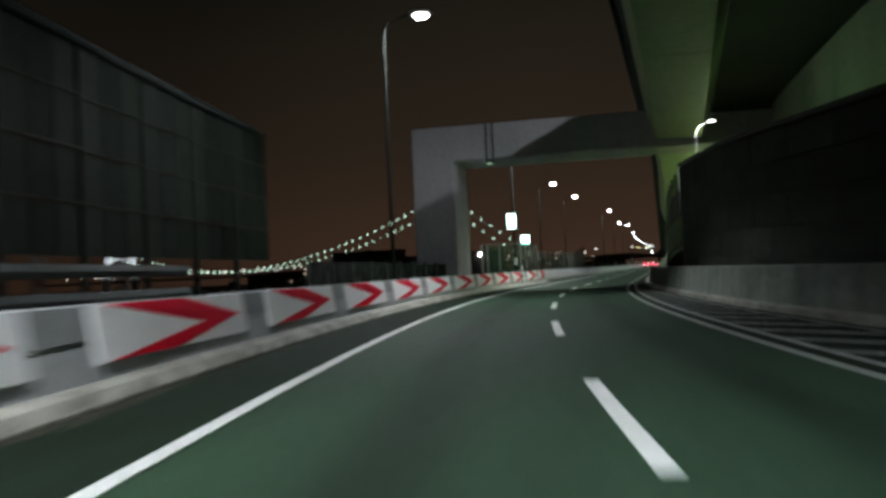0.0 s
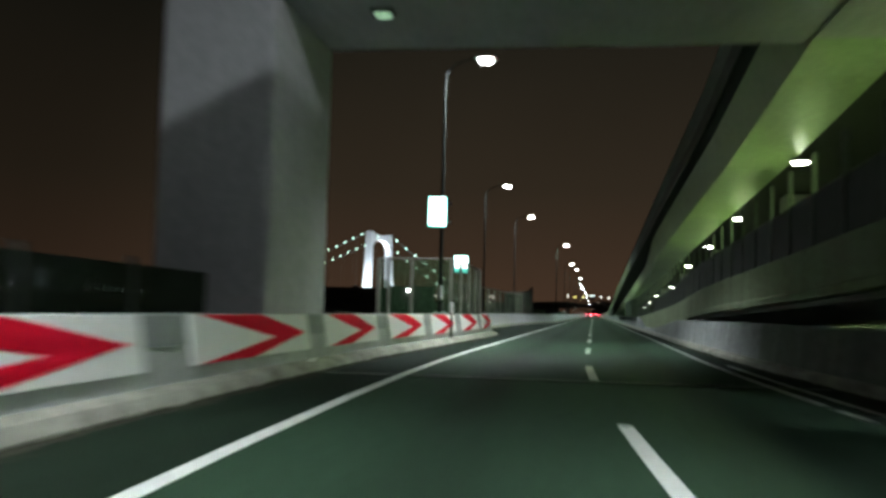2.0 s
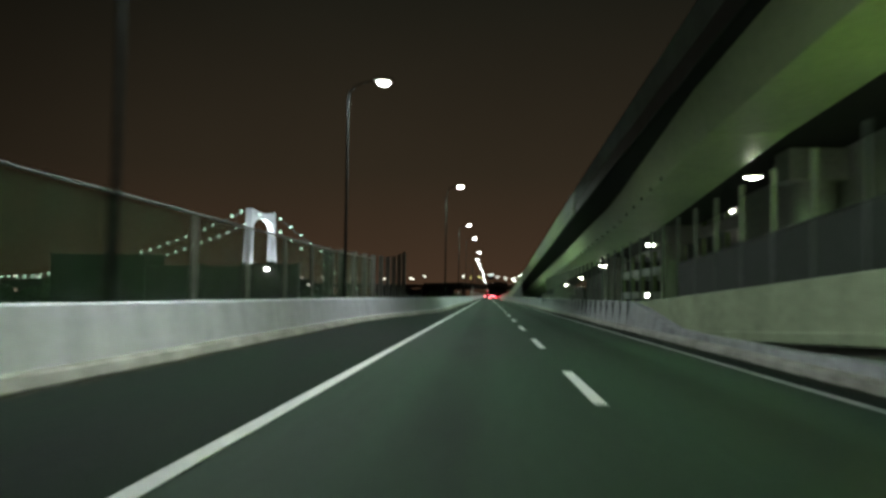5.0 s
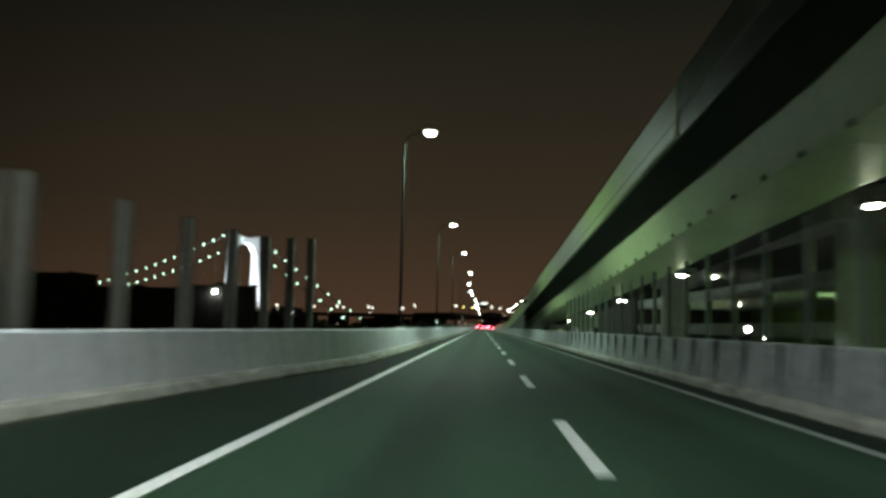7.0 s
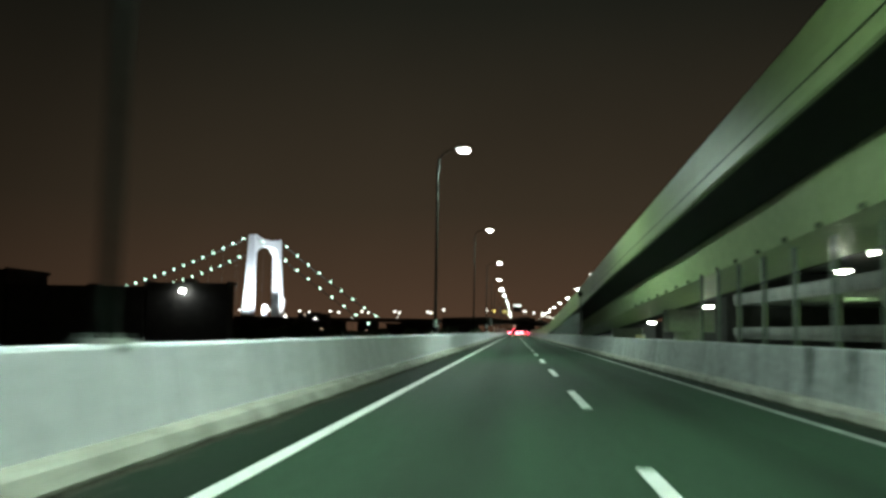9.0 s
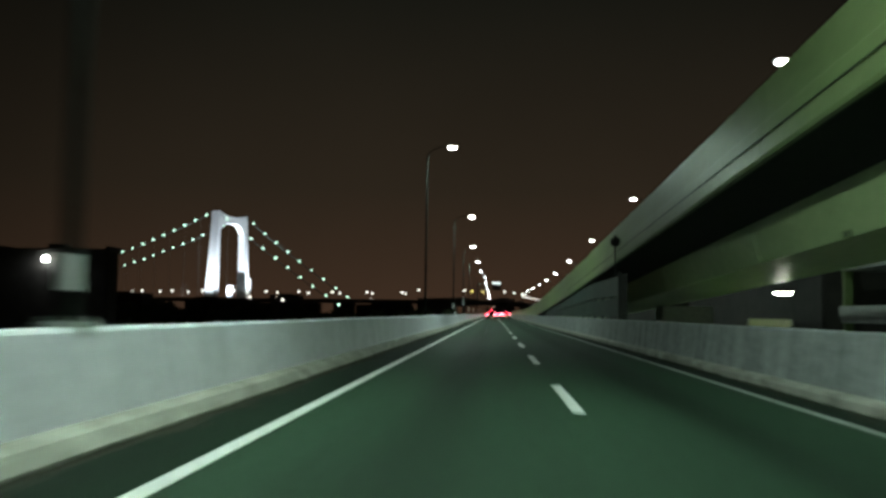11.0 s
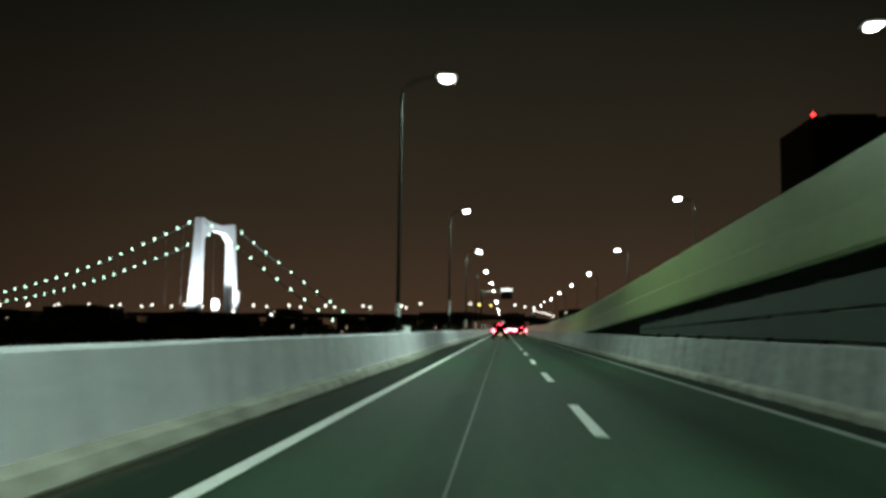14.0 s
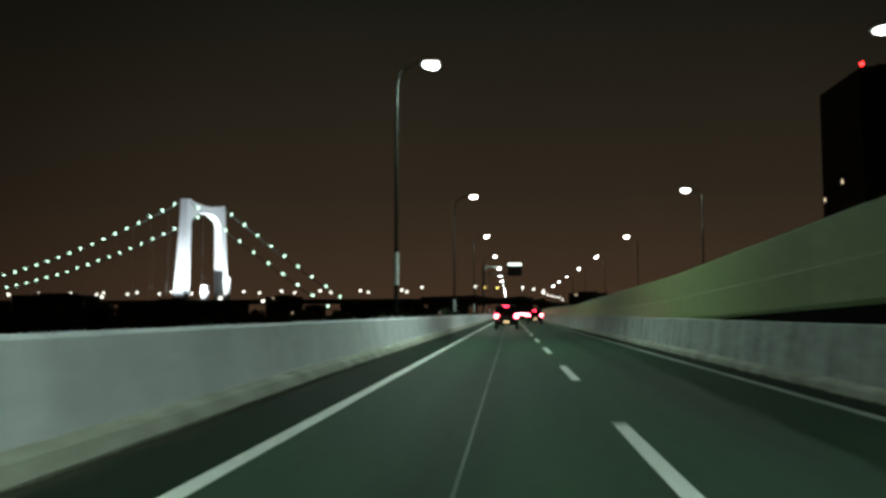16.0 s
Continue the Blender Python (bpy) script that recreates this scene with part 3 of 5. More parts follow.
for i in range(13):
    s = 393 + 36.3 * i
    street_lamp(s, -5.25, 0.2, -3.4, 10.2, i < 3, True)
for i, s in enumerate((209, 251, 285.5, 320, 353, 387, 421, 455, 489, 523)):
    z = table(s, ((209, 12.8), (251, 12.03), (285.5, 11.04), (320, 10.3), (353, 9.7), (455, 9.5), (900, 9.5)))
    street_lamp(s, 13.15, deck_low(s) + 0.35, 11.95, z, i < 7, False, "upper road lamps", STREET_WATTS * 0.7)
# the upper lamp ahead of the portal: the deck's parapet cuts its light off in a slant across the portal's face
street_lamp(18.0, 12.5, deck_low(18.0) + 0.35, 11.9, deck_low(18.0) + 7.1, True, False, "upper road lamps", STREET_WATTS * 2.9, STREET_WHITE, 176, 0.0)


# ---- lit box signs on poles ----
def box_sign(s, off0, off1, z0, z1, base, tail, poled):
    c = (off0 + off1) / 2
    root = thing("illuminated_sign", at(s, off1 if not poled else c, base), "white glowing box sign with a green rim on a pole", "sign")
    dx = 0 if poled else c - off1
    w, b, t = abs(off1 - off0) / 2, z0 - base, z1 - base
    bm = bmesh.new()
    box(bm, dx - w, dx + w, -0.08, 0.08, b, t, 0.02)
    part("housing", bm, DARK_STEEL, root)
    bm = bmesh.new()
    box(bm, dx - w + 0.01, dx + w - 0.01, -0.094, -0.081, b + 0.01, t - 0.01)
    part("rim", bm, SIGN_RIM, root, "green lit rim")
    bm = bmesh.new()
    box(bm, dx - w + 0.045, dx + w - 0.045, -0.104, -0.095, b + 0.05 + (0.22 if tail else 0), t - 0.05)
    part("face", bm, SIGN_LIT, root, "white lit face")
    if poled:
        bm = bmesh.new()
        tube(bm, [(0, 0.13, 0), (0, 0.13, t + 0.1)], 0.05, 0.045, 8)
        part("pole", bm, GREY_POST, root)
        bm = bmesh.new()
        tube(bm, [(0, 0.13, 0.75), (0, 0.13, 1.55)], 0.062, 0.062, 10)
        part("reflective_band", bm, BOARD_WHITE, root)
    else:
        for h in (b + 0.2, t - 0.2):
            bm = bmesh.new()
            box(bm, dx - 0.2, dx + w + 0.09, 0.08, 0.14, h - 0.03, h + 0.03)
            box(bm, dx + w - 0.06, dx + w + 0.09, 0.10, 0.36, h - 0.05, h + 0.05)
            part("bracket", bm, DARK_STEEL, root)
    return root


box_sign(53.95, -5.45, -4.81, 3.97, 5.0, 1.0, False, False)
box_sign(73.6, -7.68, -6.90, 3.30, 4.27, 0.4, True, True)


# ---- portal pier over the road ----
portal = thing("portal_pier", at(40.3, -7.0, -9.0), "grey concrete portal frame straddling the road", "pier")
bm = bmesh.new()
box(bm, -1.18, 1.05, 0, 4.0, 0, 16.1, 0.06)
part("column", bm, PORTAL, portal)
bm = bmesh.new()
box(bm, -1.18, 11.6, 0.004, 3.996, 16.1, 17.97, 0.06)
part("crossbeam", bm, PORTAL, portal)
for i in range(2):
    pipe = bmesh.new()
    tube(pipe, [(2.9 + 0.35 * i, -0.07, 15.9), (2.9 + 0.35 * i, -0.07, 17.95)], 0.045, 0.045, 8)
    part("drain_pipe", pipe, DARK_STEEL, portal)
bm = bmesh.new()
box(bm, 18.6, 20.8, 0.3, 3.7, 0, 16.09, 0.06)
box(bm, 11.61, 20.8, 0.3, 3.7, 16.1, 17.6, 0.06)
part("outer_column", bm, PORTAL, portal)

# no lamp here: block and glowing lens stand in for lamplight on the soffit
bm = bmesh.new()
box(bm, 2.55, 3.05, 1.25, 1.45, 16.0, 16.098, 0.02)
fx = part("soffit_lamp", bm, DARK_STEEL, portal)
bm = bmesh.new()
bmesh.ops.create_icosphere(bm, subdivisions=2, radius=1.0, matrix=Matrix.Translation((2.8, 1.35, 15.998)) @ Matrix.Diagonal((0.2, 0.09, 0.04, 1)))
part("lens", bm, glow_mat("soffit_glow", (0.6, 1.0, 0.6), 0.9), fx, "dim greenish glow, lamplight on the beam underside")

# ---- upper carriageway ----
upper = tagged(new("viaduct"), "concrete viaduct descending beside the road", "viaduct", kind="structure")
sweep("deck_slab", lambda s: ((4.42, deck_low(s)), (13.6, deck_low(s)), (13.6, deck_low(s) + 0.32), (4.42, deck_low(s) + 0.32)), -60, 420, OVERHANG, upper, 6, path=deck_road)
for a in range(-60, 300, 12):
    b = a + 12
    # haunch kept apart from the girder so that it takes the painted shade
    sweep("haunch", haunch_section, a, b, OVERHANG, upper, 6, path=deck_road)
    sweep("box_girder", girder_section, a + 0.035, b - 0.035, GIRDER, upper, 6, path=deck_road)
sweep("edge_beam", lambda s: ((4.36, deck_low(s) - 0.04), (4.36, deck_low(s) + 0.62), (4.60, deck_low(s) + 0.62), (4.60, deck_low(s) + 0.325), (4.415, deck_low(s) + 0.325), (4.415, deck_low(s) - 0.04)),
      -60, 126.8, DARK_STEEL, upper, 5, path=deck_road)
for a in range(-60, 132, 12):
    sweep("steel_parapet", lambda s: ((4.37, deck_low(s) + 0.625), (4.34, deck_low(s) + 0.70), (4.34, deck_low(s) + 1.62), (4.40, deck_low(s) + 1.66), (4.50, deck_low(s) + 1.62), (4.50, deck_low(s) + 0.625)),
          a + 0.02, min(a + 11.98, 126.7), PARAPET_DULL, upper, 4, path=deck_road)


def parapet(s):
    d = deck_low(s)
    return ((4.30, d - 0.02), (4.27, d + 0.06), (4.30, d + 0.72), (4.33, d + 0.75), (4.33, d + 1.52), (4.36, d + 1.56), (4.58, d + 1.56), (4.60, d + 1.5), (4.60, d + 0.33), (4.415, d + 0.325), (4.415, d - 0.02))


edges = [126.9]
while edges[-1] < 420:
    edges.append(edges[-1] + 12.0)
for a, b in zip(edges, edges[1:]):
    sweep("parapet_panel", parapet, a + 0.012, b - 0.012, FASCIA, upper, 3)
sweep("outer_parapet", lambda s: ((13.4, deck_low(s) + 0.325), (13.4, deck_low(s) + 1.4), (13.6, deck_low(s) + 1.4), (13.6, deck_low(s) + 0.325)), -60, 420, CONCRETE, upper, 6, path=deck_road)
sweep("cable_duct", lambda s: ((4.25, deck_low(s) + 0.40), (4.25, deck_low(s) + 0.42), (4.268, deck_low(s) + 0.42), (4.268, deck_low(s) + 0.40)), 127, 232, DARK_STEEL, upper, 6)


for i in range(34):
    s = 104.0 + 2.5 * i
    bm = bmesh.new()
    box(bm, -0.09, 0.06, -0.07, 0.07, 0.0, 0.13, 0.01)
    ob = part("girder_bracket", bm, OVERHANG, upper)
    ob.matrix_basis = at(s, girder_section(s)[2][0], girder_low(s))


def pier(s, off):
    root = thing("viaduct_pier", at(s, off, -9.0), "round concrete pier under the viaduct", "pier", "viaduct piers")
    top = (deck_low(s) if off > 9.5 else girder_low(s)) + 8.95
    bm = bmesh.new()
    tube(bm, [(0, 0, 0), (0, 0, top - 1.3)], 0.85, 0.85, 20)
    part("column", bm, CONCRETE, root)
    bm = bmesh.new()
    box(bm, -1.3, 1.3, -0.9, 0.9, top - 1.3, top - 0.02, 0.05)
    part("pier_cap", bm, CONCRETE, root)


for s, off in ((76, 11.9), (106, 11.9), (133, 11.9), (160, 11.5), (188, 9.0), (216, 9.0)):
    pier(s, off)

# ---- lamps under the viaduct ----
for i, (s, o) in enumerate(((44.5, 7.6), (57.5, 7.4), (72.7, 7.67), (87.0, 7.95), (101.5, 8.1), (125.4, 8.92), (144.0, 8.4), (163, 8.6), (181, 8.6), (199, 8.6))):
    z = girder_low(s) - 0.04
    root = thing("underdeck_lamp", at(s, o, z), "glowing white floodlight hung under the viaduct girder", "lamp", "underdeck lamps")
    bm = bmesh.new()
    tube(bm, [(0, 0, 0.0), (0, 0, -0.16)], 0.025, 0.025, 8)
    part("hanger", bm, DARK_STEEL, root)
    bm = bmesh.new()
    box(bm, -0.36, 0.36, -0.17, 0.17, -0.25, -0.15, 0.03)
    hd = part("housing", bm, DARK_STEEL, root)
    bm = bmesh.new()
    bmesh.ops.create_icosphere(bm, subdivisions=3, radius=1.0, matrix=Matrix.Translation((0, 0, -0.26)) @ Matrix.Diagonal((0.31, 0.15, 0.09, 1)))
    bmesh.ops.delete(bm, geom=[v for v in bm.verts if v.co.z > -0.253], context="VERTS")
    part("lens", bm, LENS_UNDER, hd, "glowing lens")
    if s < 95:
        # extra point light in mid-air below the fixture, added to brighten the soffit
        la = bpy.data.lights.new("underdeck_light", "POINT")
        la.energy, la.color, la.shadow_soft_size = UNDER_NEAR_WATTS, UNDER_NEAR, 0.35
        lo = new("underdeck_light", la)
        lo.location = (0.1, 0, -2.0)
        lo.parent = root
        lo = spot("underdeck_light", pose(0, 0, -0.38), 11 * UNDER_NEAR_WATTS, UNDER_NEAR, 165, 0.2, 0.3)
    else:
        lo = spot("underdeck_light", pose(0, 0, -0.38), UNDER_WATTS, UNDER, 178, 0.2, 0.1)
    lo.parent = root

# ---- side ramp with its parapet and fence ----
ramp = tagged(new("side_ramp"), "concrete side ramp descending under the viaduct", "ramp", kind="structure")
sweep("ramp_deck", lambda s: ((ramp_off(s) + 0.15, ramp_deck(s) - 0.38), (11.0, ramp_deck(s) - 0.38), (11.0, ramp_deck(s)), (ramp_off(s) + 0.15, ramp_deck(s))), 33.6, 300, CONCRETE, ramp, 6)
edges = [33.6]
while edges[-1] < 103:
    edges.append(edges[-1] + 10.0)


def ramp_parapet(s):
    z, o = ramp_deck(s), ramp_off(s)
    return ((o, z - 0.24), (o - 0.04, z - 0.2), (o - 0.04, z - 0.02), (o, z + 0.02), (o, z + 0.97), (o + 0.04, z + 1.0), (o + 0.20, z + 1.0), (o + 0.20, z - 0.001), (o + 0.145, z - 0.001), (o + 0.145, z - 0.24))


for a, b in zip(edges, edges[1:]):
    sweep("parapet_panel", ramp_parapet, a + 0.012, b - 0.012, RAMP_CONC, ramp, 3.4)
sweep("far_parapet", lambda s: ((10.9, ramp_deck(s) + 0.002), (10.9, ramp_deck(s) + 1.0), (11.1, ramp_deck(s) + 1.0), (11.1, ramp_deck(s) - 0.55), (11.004, ramp_deck(s) - 0.55), (11.004, ramp_deck(s) + 0.002)), -60, 300, CONCRETE, ramp, 6)


def fence_top(s):
    return table(s, ((38, 5.2), (69, 4.6), (125, 3.32), (150, 3.2), (900, 3.2)))


fence = thing("ramp_fence", at(60, 5.2, 0), "tall grey posts with dark panels between them on the ramp parapet", "fence", kind="structure")
inv = fence.matrix_basis.inverted()
s = 34.0
while s < 168:
    s2 = s + 2.45
    near = s < 98
    z, z2 = (ramp_deck(s) + 1.0, ramp_deck(s2) + 1.0) if near else (-0.6, -0.6)
    bm = bmesh.new()
    box(bm, -0.05, 0.05, -0.05, 0.05, 0, fence_top(s) - z, 0.006)
    box(bm, -0.09, 0.09, -0.09, 0.09, 0, 0.03)
    ob = part("post", bm, GREY_POST, fence)
    ob.matrix_basis = inv @ at(s, max(5.2, ramp_off(s) + 0.1), z)
    if near:
        h = (z + 1.22, z2 + 1.22)
        vs = []
        for o in (5.192, 5.208):
            vs += [inv @ road(s + 0.06, o, z + 0.02), inv @ road(s2 - 0.06, o, z2 + 0.02), inv @ road(s2 - 0.06, o, h[1]), inv @ road(s + 0.06, o, h[0])]
        link("panel", vs, [(0, 1, 2, 3), (7, 6, 5, 4), (0, 4, 5, 1), (1, 5, 6, 2), (2, 6, 7, 3), (3, 7, 4, 0)], FENCE_PANEL, fence)
        bm = bmesh.new()
        tube(bm, [inv @ road(s, 5.2, h[0] + 0.03), inv @ road(s2, 5.2, h[1] + 0.03)], 0.025, 0.025, 6)
        part("middle_rail", bm, DARK_STEEL, fence)
    s = s2

# wall along the far side of the ramp, under the deck's outer edge
outer_wall = tagged(new("wall_ramp"), "pale concrete wall along the far side of the ramp", "wall", kind="structure")
for a in range(30, 120, 9):
    sweep("wall_panel", lambda s: ((12.9, ramp_deck(s) - 1.5), (12.9, deck_low(s) - 0.004), (13.25, deck_low(s) - 0.004), (13.25, ramp_deck(s) - 1.5)), a + 0.02, a + 8.98, CONCRETE, outer_wall, 4.5)
for a in range(-50, 40, 9):
    sweep("wall_panel", lambda s: ((10.2, 0.0), (10.2, deck_low(s) - 0.3), (10.5, deck_low(s) - 0.3), (10.5, 0.0)), a + 0.02, a + 8.98, CONCRETE, outer_wall, 4.5)

# tall stained retaining wall beside the gore
wall = tagged(new("wall_gore"), "tall dark stained block wall beside the road", "wall", kind="structure")


def gore_top(s):
    return table(s, ((-60, 3.0), (7, 3.75), (12, 4.05), (22, 4.75), (38.5, 5.6)))


sweep("wall_core", lambda s: ((5.62 - 0.016 * max(0, s - 8), 0.3), (5.62 - 0.016 * max(0, s - 8), gore_top(s) - 0.1), (6.1, gore_top(s) - 0.1), (6.1, 0.3)), -60, 33.5, WALL_DARK, wall, 3)
sweep("coping", lambda s: ((5.50 - 0.016 * max(0, s - 8), gore_top(s) - 0.096), (5.50 - 0.016 * max(0, s - 8), gore_top(s) + 0.02), (6.2, gore_top(s) + 0.02), (6.2, gore_top(s) - 0.096)), -60, 33.5, DARK_STEEL, wall, 3)
course = [(a, z) for z in range(5) for a in range(16)]
for a, z in course:
    s0 = -14 + 3.3 * a + (1.6 if z % 2 else 0)
    s1 = min(s0 + 3.24, 33.4)
    if s1 - s0 < 0.5:
        continue

    def block(s, z=z):
        o = 5.62 - 0.016 * max(0, s - 8)
        h = (gore_top(s) - 0.1 - 0.35) / 5
        return ((o - 0.035, 0.35 + h * z + 0.02), (o - 0.035, 0.35 + h * (z + 1) - 0.02), (o + 0.02, 0.35 + h * (z + 1) - 0.02), (o + 0.02, 0.35 + h * z + 0.02))
    sweep("wall_block", block, s0, s1, WALL_DARK, wall, 3.3)

# lamps on the back of the gore wall, which light the ramp behind it
for s in (-8.0, 4.0, 16.0, 27.0):
    z = gore_top(s) - 0.45
    root = thing("wall_lamp", at(s, 6.1, z), "small greenish floodlight fixed behind the dark wall", "lamp", "ramp wall lamps")
    bm = bmesh.new()
    box(bm, 0.002, 0.10, -0.05, 0.05, -0.08, 0.08, 0.01)
    part("bracket", bm, DARK_STEEL, root)
    bm = bmesh.new()
    box(bm, 0.10, 0.24, -0.2, 0.2, -0.09, 0.09, 0.02)
    hd = part("housing", bm, DARK_STEEL, root)
    bm = bmesh.new()
    box(bm, 0.12, 0.22, -0.17, 0.17, 0.091, 0.10)
    part("lens", bm, LENS_UNDER, hd, "glowing lens")
    lo = spot("wall_lamp_light", pose(0.3, 0, 0.12, 0, -125, 0), WALL_WATTS, UNDER, 150, 0.15, 0.5)
    lo.parent = root

# arc lamp on the gore wall
root = thing("arc_lamp", at(33.2, 5.9, gore_top(33.2)), "slim bent steel lamp post on the dark wall", "street lamp")
bm = bmesh.new()
tube(bm, [(0, 0, 0), (0, 0, 1.25), (0.12, 0, 1.55), (0.6, 0, 1.74)], 0.045, 0.035, 8)
part("pole", bm, GALV, root)
bm = bmesh.new()
box(bm, 0.5, 0.82, -0.06, 0.06, 1.71, 1.78, 0.02)
part("lens", bm, glow_mat("arc_lamp_lens", (0.95, 1.0, 0.85), 7), root, "glowing white lamp head")
# added beam, turned left away from the head, to brighten the chevron boards
lo = spot("arc_lamp_fill", pose(0.45, 0, 1.6, 0, 62, 0), 900, STREET_WHITE, 96, 0.15)
lo.parent = root

# ---- dark screen panels on the right parapet ----
screen = thing("noise_barrier", at(205, 4.02, 1.0), "dark green-grey steel noise panels under the viaduct", "noise barrier", kind="structure")
inv = screen.matrix_basis.inverted()


def screen_top(s):
    return min(deck_low(s) - 0.45, table(s, ((204, 2.75), (216, 2.75), (254, 1.62), (900, 1.3))))


s = 204.5
while s < 252:
    s2 = s + 3.0
    for k in range(2):
        vs = []
        for o in (3.93, 4.0):
            for q, u in ((s + 0.008, 0), (s2 - 0.008, 0), (s2 - 0.008, 1), (s + 0.008, 1)):
                lo, hi = 1.05, screen_top(q)
                h = lo + (hi - lo) * (k + u) / 2 + (0.02 if u == 0 else -0.02)
                vs.append(inv @ road(q, o, h))
        link("panel", vs, [(3, 2, 1, 0), (4, 5, 6, 7), (0, 1, 5, 4), (1, 2, 6, 5), (2, 3, 7, 6), (3, 0, 4, 7)], PANEL_DARK, screen)
    bm = bmesh.new()
    box(bm, -0.06, 0.06, -0.06, 0.06, 0.0, screen_top(s) - 0.94, 0.006)
    ob = part("post", bm, DARK_STEEL, screen)
    ob.matrix_basis = inv @ at(s, 4.07, 1.0)
    s = s2
bm = bmesh.new()
box(bm, -0.06, 0.06, -0.06, 0.06, 0.0, 1.9, 0.006)
for i in range(4):
    box(bm, -0.03, 0.03, -1.9 + 0.45 * i, -1.85 + 0.45 * i, 0.0, 1.75)
ob = part("end_frame", bm, DARK_STEEL, screen)
ob.matrix_basis = inv @ at(204.3, 3.97, 1.0)

# road sign seen from behind
root = thing("round_sign", at(206.8, 4.14, 0.9), "dark round road sign on a thin post", "traffic sign")
bm = bmesh.new()
tube(bm, [(0, 0, 0), (0, 0, 3.7)], 0.035, 0.035, 8)
part("post", bm, DARK_STEEL, root)
bm = bmesh.new()
tube(bm, [(0, -0.06, 3.4), (0, -0.085, 3.4)], 0.21, 0.21, 24)
part("disc", bm, DARK_STEEL, root)
bm = bmesh.new()
box(bm, -0.2, 0.2, -0.058, -0.035, 3.50, 3.54)
box(bm, -0.2, 0.2, -0.058, -0.035, 3.26, 3.30)
part("clamp_bar", bm, DARK_STEEL, root)

# yellow lit strip beyond the parapet
YELLOW = glow_mat("yellow_panel", (0.55, 0.62, 0.03), 0.07)
root = thing("lit_guide_strip", at(199.0, 7.5, -1.6), "long yellow-green glowing strip panel on posts", "sign")
for i in range(3):
    bm = bmesh.new()
    box(bm, -0.04, 0.04, -3.4 + 1.7 * i - 0.04, -3.4 + 1.7 * i + 0.04, 0, 2.5)
    part("post", bm, DARK_STEEL, root)
for i in range(3):
    bm = bmesh.new()
    box(bm, -0.06, 0.06, -3.9 + 1.3 * i, -2.68 + 1.3 * i, 2.5, 2.72, 0.01)
    part("panel", bm, YELLOW, root)


# ---- clear screens beside the chevron wall ----
def screen_run(rows, z0, z1, label):
    """rows: (s, off) corners of posts; panels between them."""
    root = thing("clear_screen", at(rows[0][0], rows[0][1], 0.9), label, "noise barrier", kind="structure")
    inv = root.matrix_basis.inverted()
    for i, (s, o) in enumerate(rows):
        bm = bmesh.new()
        w = 0.075 if i in (0, len(rows) - 1) else 0.05
        box(bm, -w, w, -w, w, -1.8, z1(s) - 0.9, 0.008)
        ob = part("post", bm, POST_GREY, root)
        ob.matrix_basis = inv @ at(s, o, 0.9)
        if i + 1 < len(rows):
            s2, o2 = rows[i + 1]
            a, b = road(s, o, 0), road(s2, o2, 0)
            d = (b - a).normalized()
            nrm = Vector((-d.y, d.x, 0)) * 0.008
            vs = []
            for sg in (-1, 1):
                vs += [inv @ (a + d * 0.07 + sg * nrm + Vector((0, 0, z0))), inv @ (b - d * 0.07 + sg * nrm + Vector((0, 0, z0))),
                       inv @ (b - d * 0.07 + sg * nrm + Vector((0, 0, z1(s2) - 0.05))), inv @ (a + d * 0.07 + sg * nrm + Vector((0, 0, z1(s) - 0.05)))]
            link("panel", vs, [(0, 1, 2, 3), (7, 6, 5, 4), (0, 4, 5, 1), (1, 5, 6, 2), (2, 6, 7, 3), (3, 7, 4, 0)], SCREEN, root)
            bm = bmesh.new()
            tube(bm, [inv @ (a + Vector((0, 0, z1(s)))), inv @ (b + Vector((0, 0, z1(s2))))], 0.035, 0.035, 6)
            part("top_rail", bm, POST_GREY, root)


screen_run([(57.6, -8.06), (57.6, -7.66), (57.6, -6.75), (57.6, -5.22), (60.0, -5.22), (62.4, -5.22), (64.4, -5.22), (65.9, -5.22)], 1.0, lambda s: 3.1,
           "dusty clear noise screen with grey posts behind the parapet")
rows = [(68.2 + 4.1 * i, kerb_left(68.2 + 4.1 * i) - 1.05) for i in range(12)]
screen_run(rows, 1.0, lambda s: table(s, ((68, 2.75), (112, 2.95))), "dusty clear noise screen along the set-back parapet")


def tall_post(s, z):
    root = thing("steel_post", at(s, -7.65, -1.0), "tall grey steel post standing behind the parapet", "post", "screen posts")
    bm = bmesh.new()
    prof = [(-0.13, -0.11), (-0.11, -0.11), (-0.11, -0.012), (0.11, -0.012), (0.11, -0.11), (0.13, -0.11)]
    prof += [(-x, -y) for x, y in prof]
    lo, hi = [bm.verts.new((x, y, 0.0)) for x, y in prof], [bm.verts.new((x, y, z + 1.0)) for x, y in prof]
    for k in range(12):
        bm.faces.new((lo[k], lo[(k + 1) % 12], hi[(k + 1) % 12], hi[k]))
    bm.faces.new(hi)
    bm.faces.new(lo[::-1])
    part("h_beam", bm, POST_GREY, root)
    bm = bmesh.new()
    box(bm, -0.2, 0.2, -0.2, 0.2, 0, 0.04)
    part("base_plate", bm, GALV, root)


for i in range(-2, 8):
    s = 111.6 + 3.5 * i
    tall_post(s, table(s, ((104, 3.0), (115, 3.25), (125, 3.55), (130, 3.8), (137, 4.5))))
sweep("ledge", lambda s: ((-8.3, -1.6), (kerb_left(s) - 0.70, -1.6), (kerb_left(s) - 0.70, -1.0), (-8.3, -1.0)), 50, 150, CONCRETE, left, 4)

